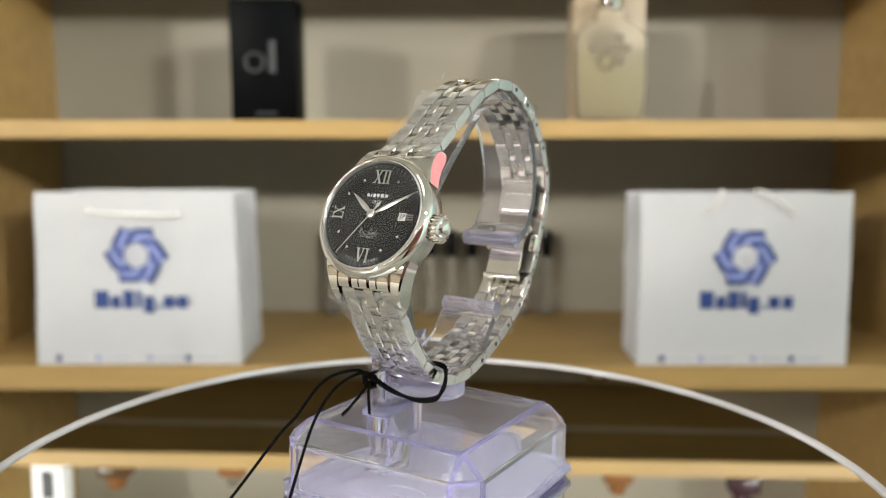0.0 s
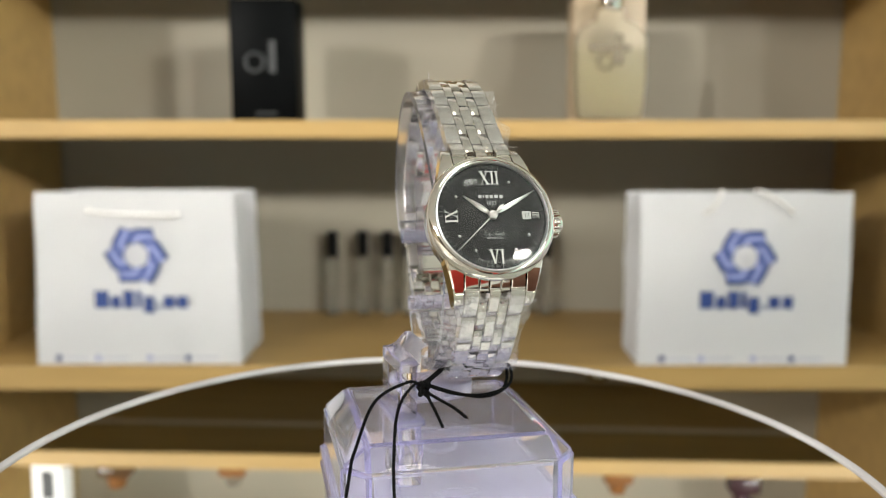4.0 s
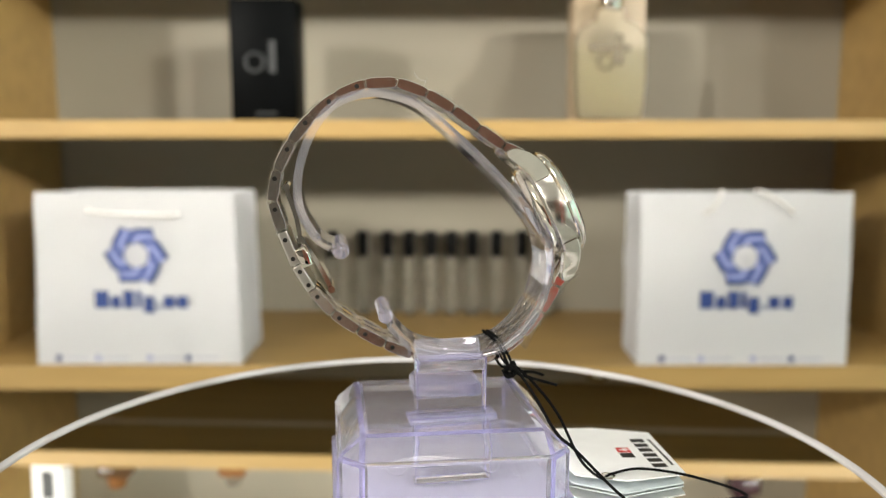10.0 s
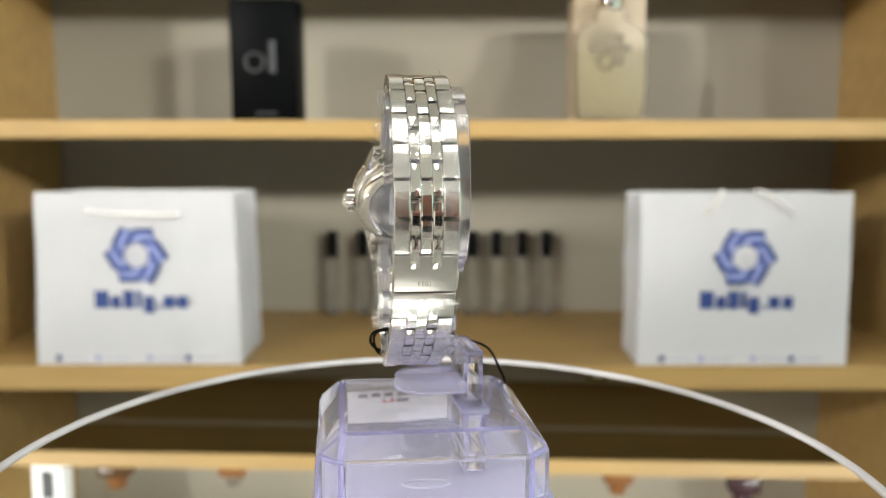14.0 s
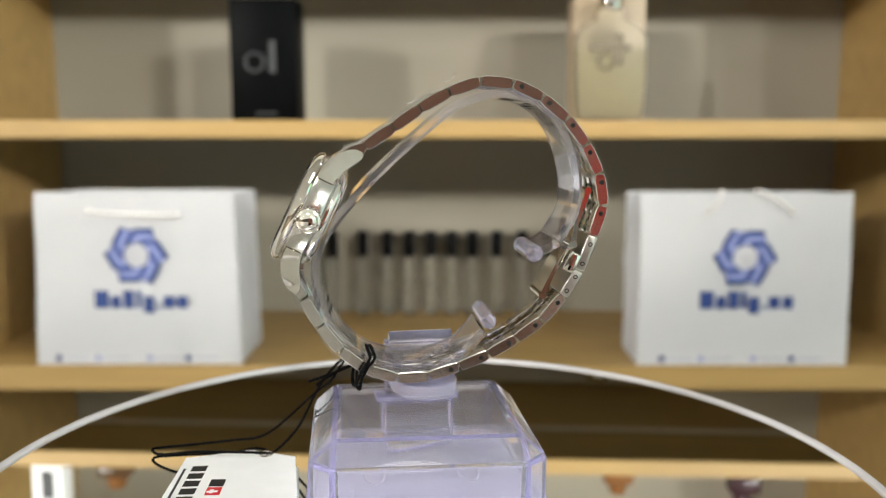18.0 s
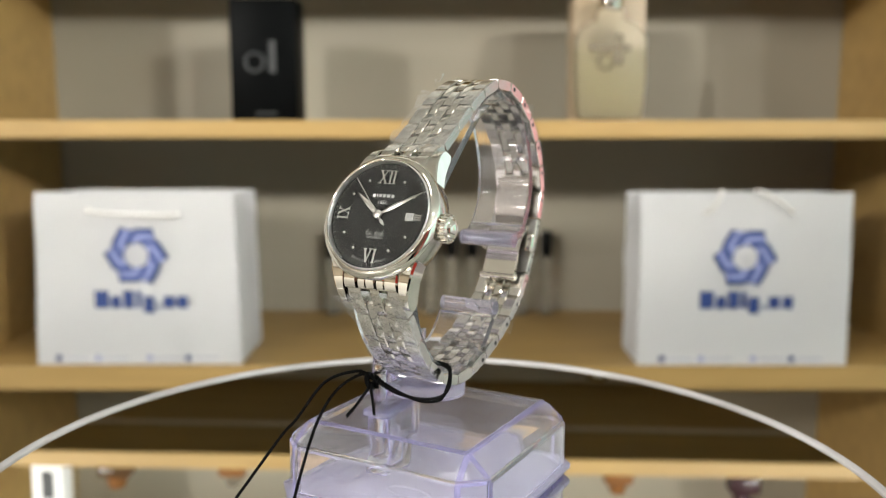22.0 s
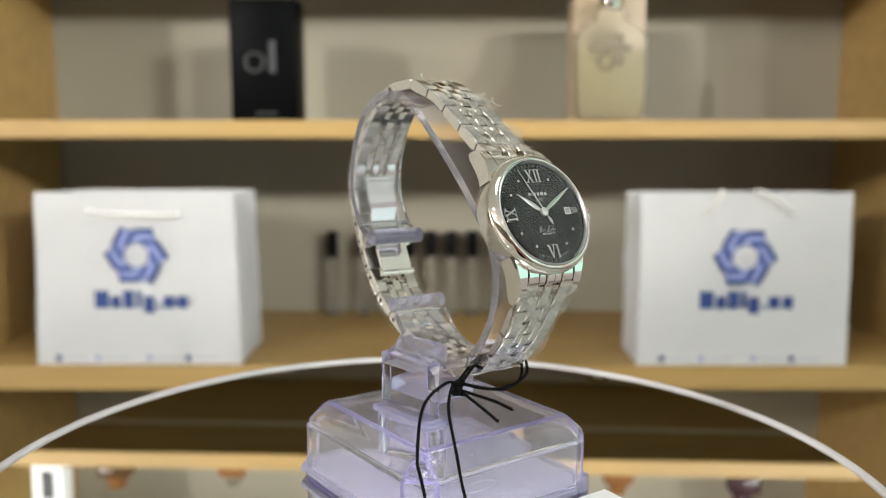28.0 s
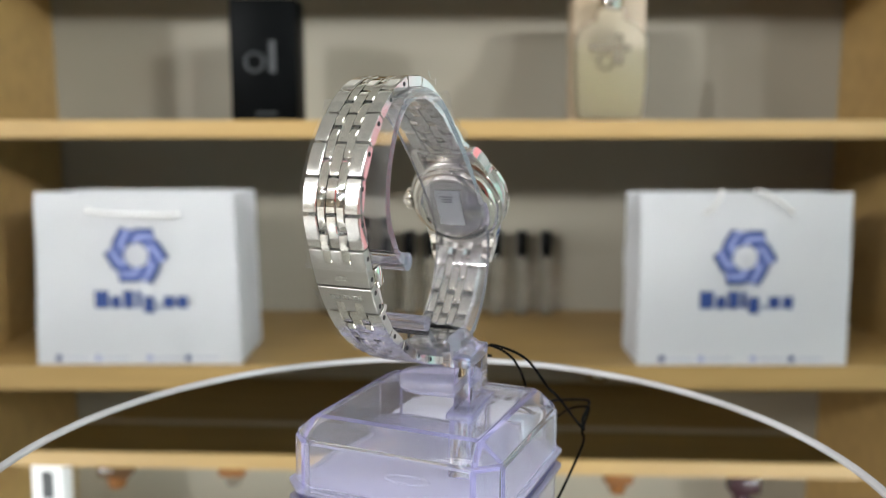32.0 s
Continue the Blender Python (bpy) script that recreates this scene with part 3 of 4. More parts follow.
def watch():
    w = empty("wrist_watch", LEAN, "steel wrist watch with a black dial on its bracelet", "watch")
    base = Matrix.Translation((0, 0, ZC * MM)) @ pose(0, 0, 0, 0, 0, SET)
    # case space: x to three o'clock, y to twelve, z out of the dial
    face = base @ Matrix.Translation(HUB * MM) @ pose(0, 0, 0, 90 - TILT, 0, 0)
    case_m = face @ Matrix.Scale(MM, 4)

    def lay(bm):
        bmesh.ops.transform(bm, matrix=case_m, verts=bm.verts)
        return bm

    case = part("case", lay(lathe([(11.4, -1.0), (12.2, -1.0), (12.5, -1.3), (12.55, -1.45), (12.55, -5.2), (12.4, -5.45), (11.6, -5.9), (10.6, -6.05), (0, -6.05)], 96)), BRUSHED, w, "brushed steel case band")
    part("bezel", lay(lathe([(11.38, -0.3), (11.38, 0.66), (11.44, 0.80), (11.56, 0.86), (11.72, 0.85), (11.92, 0.74), (12.18, 0.52), (12.44, 0.24), (12.68, -0.10), (12.82, -0.42), (12.85, -0.75), (12.6, -1.05), (11.8, -1.15), (11.4, -1.15)], 128)), STEEL, w, "polished domed bezel")
    # added ring of pale metal for the light caught in the crystal's edge
    part("crystal_edge_ring", lay(lathe([(10.74, 0.02), (10.80, 0.35), (10.94, 0.72), (11.08, 0.86), (11.24, 0.88), (11.36, 0.78), (11.37, 0.1)], 128)), CRYSTAL_EDGE, w, "pale satin ring in place of the crystal's bright glass edge")
    back = part("case_back", lay(lathe([(11.3, -5.8), (11.35, -6.5), (11.0, -7.1), (10.0, -7.7), (9.2, -8.0), (8.6, -8.05), (8.3, -7.85), (8.3, -7.6), (0, -7.6)], 96)), STEEL, w, "polished screwed case back")
    part("back_glass", lay(lathe([(0, -8.0), (8.2, -7.95), (8.25, -7.7), (0, -7.7)], 64)), BACK_GLASS, back)
    st = part("sticker", lay(box((6.6, 10.4, 0.06), (0.3, 0.4, -8.16), 0, 1, None)), PALE_STICKER, back, "pale grey paper sticker")
    for i in range(3):
        part("print_bar", lay(box((3.6 - 0.5 * i, 0.35, 0.03), (0.6, 3.9 - 0.75 * i, -8.21))), DARK_INK, st)
    part("rotor", lay(prism([(7.2 * cos(a), 7.2 * sin(a)) for a in [pi + pi * i / 20 for i in range(21)]], -7.66, -7.61)), BRUSHED, back)
    # lugs
    for sx in (-1, 1):
        for sy in (-1, 1):
            bm = loft([(8.0, 6.2, 10.0, -5.3, -1.35), (9.4, 6.25, 9.65, -5.5, -1.38), (11.2, 6.3, 9.15, -6.1, -1.75), (12.9, 6.3, 8.7, -7.0, -2.45), (14.3, 6.3, 8.35, -7.8, -3.35),
                       (15.3, 6.35, 8.15, -8.2, -4.2), (16.0, 6.4, 8.0, -8.25, -5.1), (16.4, 6.45, 7.9, -8.0, -5.9), (16.55, 6.5, 7.8, -7.5, -6.5)], None, 0.12)
            bmesh.ops.scale(bm, vec=(sx, sy, 1), verts=bm.verts)
            bmesh.ops.recalc_face_normals(bm, faces=bm.faces)
            part("lug", lay(bm), STEEL, w)
    for sy in (-1, 1):
        bm = bmesh.new()
        for x, wd, up in ((-4.7, 3.0, 0), (-2.15, 1.9, -0.25), (0, 2.2, 0), (2.15, 1.9, -0.25), (4.7, 3.0, 0)):
            loft([(10.6, x - wd / 2, x + wd / 2, -4.2, -1.75 + up), (12.0, x - wd / 2, x + wd / 2, -4.6, -1.95 + up), (13.2, x - wd / 2, x + wd / 2, -5.0, -2.5 + up), (14.1, x - wd / 2, x + wd / 2, -5.4, -3.3 + up)], bm)
        bmesh.ops.scale(bm, vec=(1, sy, 1), verts=bm.verts)
        bmesh.ops.recalc_face_normals(bm, faces=bm.faces)
        part("end_link", lay(bm), STEEL, w, "ribbed end link")
    # crown
    own = lathe([(0, -0.2), (1.6, -0.2), (1.6, 0.3), (2.45, 0.4), (2.62, 1.3), (2.5, 2.2), (2.15, 2.45), (1.95, 2.5), (1.8, 2.85), (1.4, 3.2), (0.8, 3.42), (0, 3.5)], 40)
    crown_m = Matrix.Translation((12.0, -0.6, -3.5)) @ pose(0, 0, 0, 0, 90, 0)
    bmesh.ops.transform(own, matrix=crown_m, verts=own.verts)
    crown = part("crown", lay(own), STEEL, w, "polished fluted crown")
    flute = None
    for i in range(20):
        m = case_m @ crown_m @ pose(0, 0, 0, 0, 0, 18 * i) @ Matrix.Translation((2.62, 0, 1.4))
        if flute is None:
            flute = part("flute", box((0.5, 0.42, 1.8), (0, 0, 0), 0.15, 1), STEEL, crown)
            flute.matrix_basis = m
        else:
            again(flute, "flute", crown, m)
    # dial
    dial = part("dial", lay(lathe([(11.1, -0.6), (11.1, 0.0), (6.9, 0.0), (0, 0.0)], 96)), DIAL, w, "black dial with an engraved centre")
    part("dial_centre", lay(lathe([(6.7, -0.1), (6.7, 0.012), (0, 0.012)], 64)), DIAL_CENTRE, dial, "black engraved dial centre")
    part("crystal", lay(lathe([(0, 0.96), (10.95, 0.96), (11.05, 0.98), (11.08, 1.02), (11.08, 1.18), (10.94, 1.32), (10.78, 1.38), (10.6, 1.40), (5.0, 1.46), (0, 1.48)], 96)), CRYSTAL, w, "clear domed crystal").visible_shadow = False
    tick = None
    for i in range(60):
        m = case_m @ pose(0, 0, 0, 0, 0, 6 * i) @ Matrix.Translation((0, 10.1, 0.02))
        if tick is None:
            tick = part("minute_mark", box((0.07, 0.52, 0.03)), TICK_PRINT, dial)
            tick.matrix_basis = m
        else:
            again(tick, "minute_mark", dial, m)
    for glyphs, x, y, h, turn in (("XII", 0, 7.86, 2.75, 0), ("VI", 0.05, -8.25, 2.75, 0), ("IX", -8.2, 0, 2.4, 90), ("III", 8.72, 0, 1.3, -90)):
        bm = numeral(glyphs, h, bmesh.new())
        bmesh.ops.transform(bm, matrix=pose(x, y, 0.03, 0, 0, turn), verts=bm.verts)
        part("roman_numeral", lay(bm), APPLIED, dial, "applied silver numeral")
    dot = None
    for hour in (1, 2, 4, 5, 7, 8, 10, 11):
        a = radians(-30 * hour)
        m = case_m @ Matrix.Translation((-8.0 * sin(a), 8.0 * cos(a), 0.02))
        if dot is None:
            dot = part("hour_dot", lathe([(0, 0.22), (0.16, 0.18), (0.27, 0.05), (0.28, 0)], 12), APPLIED, dial)
            dot.matrix_basis = m
        else:
            again(dot, "hour_dot", dial, m)
    date = part("date_window", lay(box((1.5, 1.35, 0.04), (6.9, 0, 0.03))), DATE_WHITE, dial, "white date window")
    for sx, sy, dx, dy in ((1.7, 0.12, 0, 0.72), (1.7, 0.12, 0, -0.72), (0.12, 1.32, -0.79, 0), (0.12, 1.32, 0.79, 0)):
        part("window_frame", lay(box((sx, sy, 0.08), (6.9 + dx, dy, 0.04), 0.02, 1)), APPLIED, date)
    lettering("17", 1.2, case_m @ Matrix.Translation((6.9, 0, 0.08)), BLACK_INK, date, "date_figures", 0.01)
    # the maker's name as six plain bars, the two slim ones for slim letters
    x = -2.45
    for k, wide in enumerate((0.62, 0.20, 0.56, 0.56, 0.74, 0.62)):
        part("brand_bar", lay(box((wide, 0.64, 0.03), (x + wide / 2, 3.97, 0.03))), WHITE_PRINT, dial)
        x += wide + 0.32
    lettering("1853", 1.05, case_m @ Matrix.Translation((0.05, 2.6, 0.03)), WHITE_PRINT, dial, "dial_lettering", 0.01)
    lettering("AUTOMATIC", 0.60, case_m @ Matrix.Translation((0.1, -4.55, 0.03)), WHITE_PRINT, dial, "dial_lettering", 0.01)
    # an unreadable line of slanted script
    for line in ([(-2.0, -3.95), (-1.75, -3.2), (-1.55, -2.85), (-1.45, -3.1), (-1.8, -3.75), (-1.6, -3.95), (-1.2, -3.75)],
                 [(-1.1, -3.9), (-0.85, -3.5), (-0.95, -3.45), (-1.05, -3.8), (-0.8, -3.95), (-0.5, -3.7)],
                 [(0.1, -3.95), (0.4, -3.2), (0.65, -2.8), (0.75, -3.0), (0.35, -3.75), (0.5, -3.95), (0.85, -3.75)],
                 [(0.95, -3.9), (1.15, -3.5), (1.0, -3.8), (1.25, -3.9), (1.45, -3.5), (1.35, -3.85), (1.6, -3.8), (1.95, -2.95), (1.7, -3.7), (1.9, -3.95), (2.2, -3.6)]):
        part("script_stroke", lay(tube(spline([(px, py, 0.04) for px, py in line], 4), 0.032, 5)), WHITE_PRINT, dial)
    part("script_line", lay(box((4.0, 0.04, 0.03), (0, -4.12, 0.03))), WHITE_PRINT, dial)
    for word, a0 in (("SWISS", 195), ("MADE", 163)):
        for i, ch in enumerate(word):
            a = a0 - (i - (len(word) - 1) / 2) * 3.9
            lettering(ch, 0.72, case_m @ Matrix.Translation((9.45 * sin(radians(a)), 9.45 * cos(radians(a)), 0.03)) @ pose(0, 0, 0, 0, 0, 180 - a), WHITE_PRINT, dial, "dial_lettering", 0.01)
    # hands
    def leaf(length, tail, wide, z):
        own = bmesh.new()
        spine, left, right = [], [], []
        for k in range(13):
            t = k / 12
            y = -tail + (length + tail) * t
            u = max(0.0, (y - 0.8) / (length - 0.8))
            half = 0.10 + (wide - 0.10) * max(0.0, sin(pi * min(1.0, u) ** 0.62)) ** 1.15 * (1.12 - 0.35 * u) if y > 0.8 else 0.14
            half *= 1.0 if t < 1 else 0.2
            spine.append(own.verts.new((0, y, z + 0.16)))
            left.append(own.verts.new((-half, y, z)))
            right.append(own.verts.new((half, y, z)))
        for k in range(12):
            own.faces.new((left[k], spine[k], spine[k + 1], left[k + 1]))
            own.faces.new((spine[k], right[k], right[k + 1], spine[k + 1]))
            own.faces.new((left[k], left[k + 1], right[k + 1], right[k]))
        bmesh.ops.recalc_face_normals(own, faces=own.faces)
        return own

    for name, ln, wide, ang, z in (("hour_hand", 7.0, 0.56, 53.7, 0.28), ("minute_hand", 10.0, 0.46, -60.6, 0.46)):
        own = leaf(ln, 0.2, wide, z)
        bmesh.ops.transform(own, matrix=pose(0, 0, 0, 0, 0, ang), verts=own.verts)
        part(name, lay(own), APPLIED, w, "silver leaf-shaped hand")
    own = prism([(-0.13, 0), (0.13, 0), (0.05, 10.0), (-0.05, 10.0)], 0.72, 0.8)
    prism([(-0.1, 0.1), (-0.1, -1.2), (-0.36, -2.1), (0, -3.3), (0.36, -2.1), (0.1, -1.2), (0.1, 0.1)], 0.72, 0.8, 0, 1, own)
    lathe([(0, 0.95), (0.6, 0.93), (0.86, 0.8), (0.9, 0.3)], 24, own)
    bmesh.ops.transform(own, matrix=Matrix.Scale(MM, 4), verts=own.verts)
    sec = part("seconds_hand", own, APPLIED, w, "thin silver seconds hand")
    sec.matrix_basis = face

    # bracelet
    line = spline(BAND, 10)
    dist = [0.0]
    for a, b in zip(line, line[1:]):
        dist.append(dist[-1] + (b - a).length)
    full = dist[-1]

    def along(s):
        s = min(max(s, 0), full - 1e-6)
        i = min(max(k for k in range(len(dist)) if dist[k] <= s), len(line) - 2)
        return line[i].lerp(line[i + 1], (s - dist[i]) / (dist[i + 1] - dist[i]))

    def link_pose(s, x, span, lift=0.0):
        a, b = along(s - span / 2), along(s + span / 2)
        c, d = (a + b) / 2, (b - a).normalized()
        rot = Matrix(((1, 0, 0), (0, d.x, -d.y), (0, d.y, d.x))).to_4x4()
        return base @ Matrix.Translation((XC * MM + x * MM, c.x * MM, c.y * MM)) @ rot @ Matrix.Translation((0, 0, lift * MM))

    def crowned(wd, ln, th, mat, name, arch):
        """A link with a gently arched outer face and rounded ends."""
        out = []
        n = 6
        for i in range(n + 1):
            t = -1 + 2 * i / n
            out.append((t * ln / 2, th / 2 - arch * t * t - (0.20 if abs(t) == 1 else 0)))
        for i in range(n + 1):
            t = 1 - 2 * i / n
            out.append((t * ln / 2, -th / 2 + (0.25 if abs(t) == 1 else 0)))
        own = bmesh.new()
        e = 0.22
        sides = []
        for x, k in ((-wd / 2, 0.85), (-wd / 2 + e, 1.0), (wd / 2 - e, 1.0), (wd / 2, 0.85)):
            sides.append([own.verts.new((x * MM, y * MM * (0.97 if k < 1 else 1), z * MM * k)) for y, z in out])
        m = len(out)
        for a, b in zip(sides, sides[1:]):
            for k in range(m):
                own.faces.new((a[k], b[k], b[(k + 1) % m], a[(k + 1) % m]))
        for cap in (own.faces.new(sides[0]), own.faces.new(sides[-1][::-1])):
            cap.material_index = 1
        bmesh.ops.recalc_face_normals(own, faces=own.faces)
        link = part(name, own, mat, w)
        link.data.materials.append(FLANK)
        return link

    joint = min((abs(p.y + 31.8) + (100 if p.x < 0 else 0), d) for p, d in zip(line, dist))[1]
    pitch = 7.05
    # (place along the band, length) of each row of outer links; the clasp's two plates lie at the joint
    up_rows, s = [], joint - 8.3
    while s - pitch > 0.5:
        up_rows.append((s - pitch / 2, pitch))
        s -= pitch
    up_rows.append((s / 2 + 0.0, s))
    down_rows, s = [], joint + 6.6
    while s + pitch < full - 0.5:
        down_rows.append((s + pitch / 2, pitch))
        s += pitch
    down_rows.append(((s + full) / 2, full - s))
    made = {}

    def place(name, wd, ln, th, mat, m):
        key = (name, round(ln, 1))
        if key not in made:
            made[key] = crowned(wd, ln, th, mat, name, 0.09 if name == "outer_link" else 0.24)
            made[key].matrix_basis = m
            return made[key]
        return again(made[key], name, w, m)

    for s, ln in up_rows + down_rows:
        if ln < 2.0:
            continue
        for x in (-4.65, 4.65):
            place("outer_link", 3.05, ln - 0.42, 2.55, LINK_OUT, link_pose(s, x, ln * 0.9))
        place("centre_link", 2.2, ln - 0.42, 2.4, STEEL, link_pose(s, 0, ln * 0.9))
    joints = sorted([s - ln / 2 for s, ln in up_rows[:-1]] + [joint - 8.3] + [s + ln / 2 for s, ln in down_rows[:-1]] + [joint + 6.6])
    for s in joints:
        for x in (-2.1, 2.1):
            place("inner_link", 1.85, 6.2, 2.2, STEEL, link_pose(s, x, 5.5, 0.32 if abs(s - joint) < 9 else 0.05))
    for s, ln in ((joint - 4.15, 8.2), (joint + 3.3, 6.5)):
        plate = part("clasp_plate", box((12.4 * MM, (ln - 0.15) * MM, 2.3 * MM), (0, 0, 0), 0.35 * MM, 3), CLASP, w, "brushed steel clasp plate")
        plate.matrix_basis = link_pose(s, 0, ln * 0.9)
        if ln > 7:
            lettering("1853", 1.5, Matrix.Translation((0, 2.0 * MM, 1.16 * MM)) @ Matrix.Scale(MM, 4), STEEL_DARK, plate, "engraved_figures", 0.01)
        else:
            own = bmesh.new()
            for i in range(6):
                box((1.0 * MM, 1.2 * MM, 0.04 * MM), ((-3.2 + 1.28 * i) * MM, -0.8 * MM, 1.16 * MM), 0, 1, own)
            part("engraved_bars", own, STEEL_DARK, plate)
    # pins in the flanks of the rear links
    pin = None
    for s, ln in up_rows[:6] + [(joint - 6.3, 8), (joint - 1.7, 8), (joint + 1.6, 6), (joint + 5.2, 6)] + down_rows[:5]:
        for x in (-6.16, 6.16):
            m = link_pose(s + (0 if ln != pitch else -1.6), x, 4) @ pose(0, 0, 0, 0, 90, 0) @ Matrix.Scale(MM, 4)
            if pin is None:
                pin = part("pin", lathe([(0, 0.03), (0.28, 0.03), (0.3, 0.07), (0.52, 0.07), (0.52, -0.08), (0, -0.08)], 14), PIN, w)
                pin.matrix_basis = m
            else:
                again(pin, "pin", w, m)
    # folded blades and push buttons of the clasp, inside the band
    for a, b, off, half in ((joint - 19, joint - 5, -3.0, 3.9), (joint - 5, joint + 9.5, -3.4, 4.3)):
        pts = []
        for k in range(13):
            s = a + (b - a) * k / 12
            p, d = along(s), (along(s + 0.5) - along(s - 0.5)).normalized()
            pts.append(p + Vector((-d.y, d.x)) * (off - 0.9 * sin(pi * k / 12)))
        bm = ribbon(pts, -half, half, 1.0)
        bmesh.ops.transform(bm, matrix=base @ Matrix.Translation((XC * MM, 0, 0)) @ Matrix.Scale(MM, 4), verts=bm.verts)
        part("clasp_blade", bm, STEEL, w, "polished folding clasp blade")
        for p in (pts[0], pts[-1]):
            bm = tube([(-half - 0.5, p.x, p.y), (half + 0.5, p.x, p.y)], 0.8, 14)
            bmesh.ops.transform(bm, matrix=base @ Matrix.Translation((XC * MM, 0, 0)) @ Matrix.Scale(MM, 4), verts=bm.verts)
            part("clasp_hinge", bm, STEEL, w)
    for x in (-6.0, 6.0):
        button = part("push_button", box((1.8 * MM, 4.6 * MM, 2.6 * MM), (0, 0, 0), 0.5 * MM, 2), STEEL, w)
        button.matrix_basis = link_pose(joint - 1.0, x, 5, -2.3)
    # protective film over the links
    random.seed(5)
    for a, b, half, lift in ((1.0, 24.0, 7.0, 1.55), (full - 23.0, full - 1.0, 7.1, 1.5), (joint - 40, joint - 4, 6.7, 1.42), (joint + 1, joint + 24, 6.7, 1.42)):
        own = bmesh.new()
        nu, nv = int((b - a) / 0.55), 22
        front = a < 2 or b > full - 2
        grid = []
        for i in range(nu + 1):
            s = a + (b - a) * i / nu
            p, d = along(s), (along(s + 0.5) - along(s - 0.5)).normalized()
            n = Vector((-d.y, d.x))
            edge = half + 0.5 * noise.noise((s * 0.3, a, 0)) + 0.15 * noise.noise((s * 1.1, a, 3))
            row = []
            for j in range(nv + 1):
                v = -1 + 2 * j / nv
                h = lift + (0.26 if front else 0.16) * noise.noise((s * 0.5, v * 2.6, a)) + (0.18 if front else 0.12) * abs(noise.noise((s * 0.9 + 2 * v, v * 3, a + 7))) - 0.3 * abs(v) ** 6
                corner = max(0.0, (abs(v) - 0.5) / 0.5) * max(0.0, 1 - min(s - a, b - s) / 3.5)
                h += (1.2 if front else 0.5) * corner * (0.6 + noise.noise((s * 0.5, v * 2, a + 11)))
                if front:
                    # torn edges that stand off the links
                    torn = max(0.0, (abs(v) - 0.62) / 0.38) * max(0.0, noise.noise((s * 0.16, 5.0 if v > 0 else 9.0, a)) + 0.12)
                    h += 1.5 * torn
                    corner += 1.8 * torn
                row.append(own.verts.new((v * (edge + 0.9 * corner), p.x + n.x * h, p.y + n.y * h)))
            grid.append(row)
        for r, q in zip(grid, grid[1:]):
            for k in range(nv):
                own.faces.new((r[k], r[k + 1], q[k + 1], q[k]))
        bmesh.ops.solidify(own, geom=own.faces[:], thickness=0.05)
        bmesh.ops.transform(own, matrix=base @ Matrix.Translation((XC * MM, 0, 0)) @ Matrix.Scale(MM, 4), verts=own.verts)
        film = part("protective_film", own, FILM_CREASED if front else FILM, w, "clear wrinkled protective film")
        film.visible_shadow = False
    for x, s, flip in ((-6.6, 27.0, 1), (6.6, 21.0, -1)):
        p, d = along(s), (along(s + 0.5) - along(s - 0.5)).normalized()
        n = Vector((-d.y, d.x))
        curl = []
        for k in range(15):
            a = 0.42 * k
            q = p + n * (1.3 + 1.0 * sin(a) + 0.16 * k) + d * (flip * (0.24 * k + 0.8 * cos(a)))
            curl.append((XC + x + 0.05 * k, q.x, q.y))
        bm = tube(spline(curl, 3), 0.13, 6)
        bmesh.ops.transform(bm, matrix=base @ Matrix.Scale(MM, 4), verts=bm.verts)
        part("film_curl", bm, FILM_CREASED, w, "curl of torn clear film").visible_shadow = False
    return w, sec, face


WATCH, SECONDS, FACE = watch()

# ---- hang tag with its cord ----


def twisted(path, r, name, parent):
    """A cord of two strands wound round a path, in mm."""
    pts = [Vector(p) for p in path]
    fine = []
    lens = [(b - a).length for a, b in zip(pts, pts[1:])]
    total = sum(lens)
    n = max(8, int(total / 0.22))
    for k in range(n + 1):
        s, i = total * k / n, 0
        while i < len(lens) - 1 and s > lens[i]:
            s -= lens[i]
            i += 1
        fine.append(pts[i].lerp(pts[i + 1], min(1, s / lens[i])))
    bm = bmesh.new()
    for ph in (0, pi):
        up = Vector((0.31, 0.17, 0.93)).normalized()
        strand = []
        for k, p in enumerate(fine):
            d = (fine[min(k + 1, n)] - fine[max(k - 1, 0)]).normalized()
            up = (up - d * up.dot(d)).normalized()
            side = d.cross(up)
            a = 2 * pi * (total * k / n) / 1.9 + ph
            strand.append(p + 0.62 * r * (up * cos(a) + side * sin(a)))
        tube(strand, r * 0.68, 6, bm)
    bmesh.ops.transform(bm, matrix=LOCAL, verts=bm.verts)
    return part(name, bm, CORD, parent)


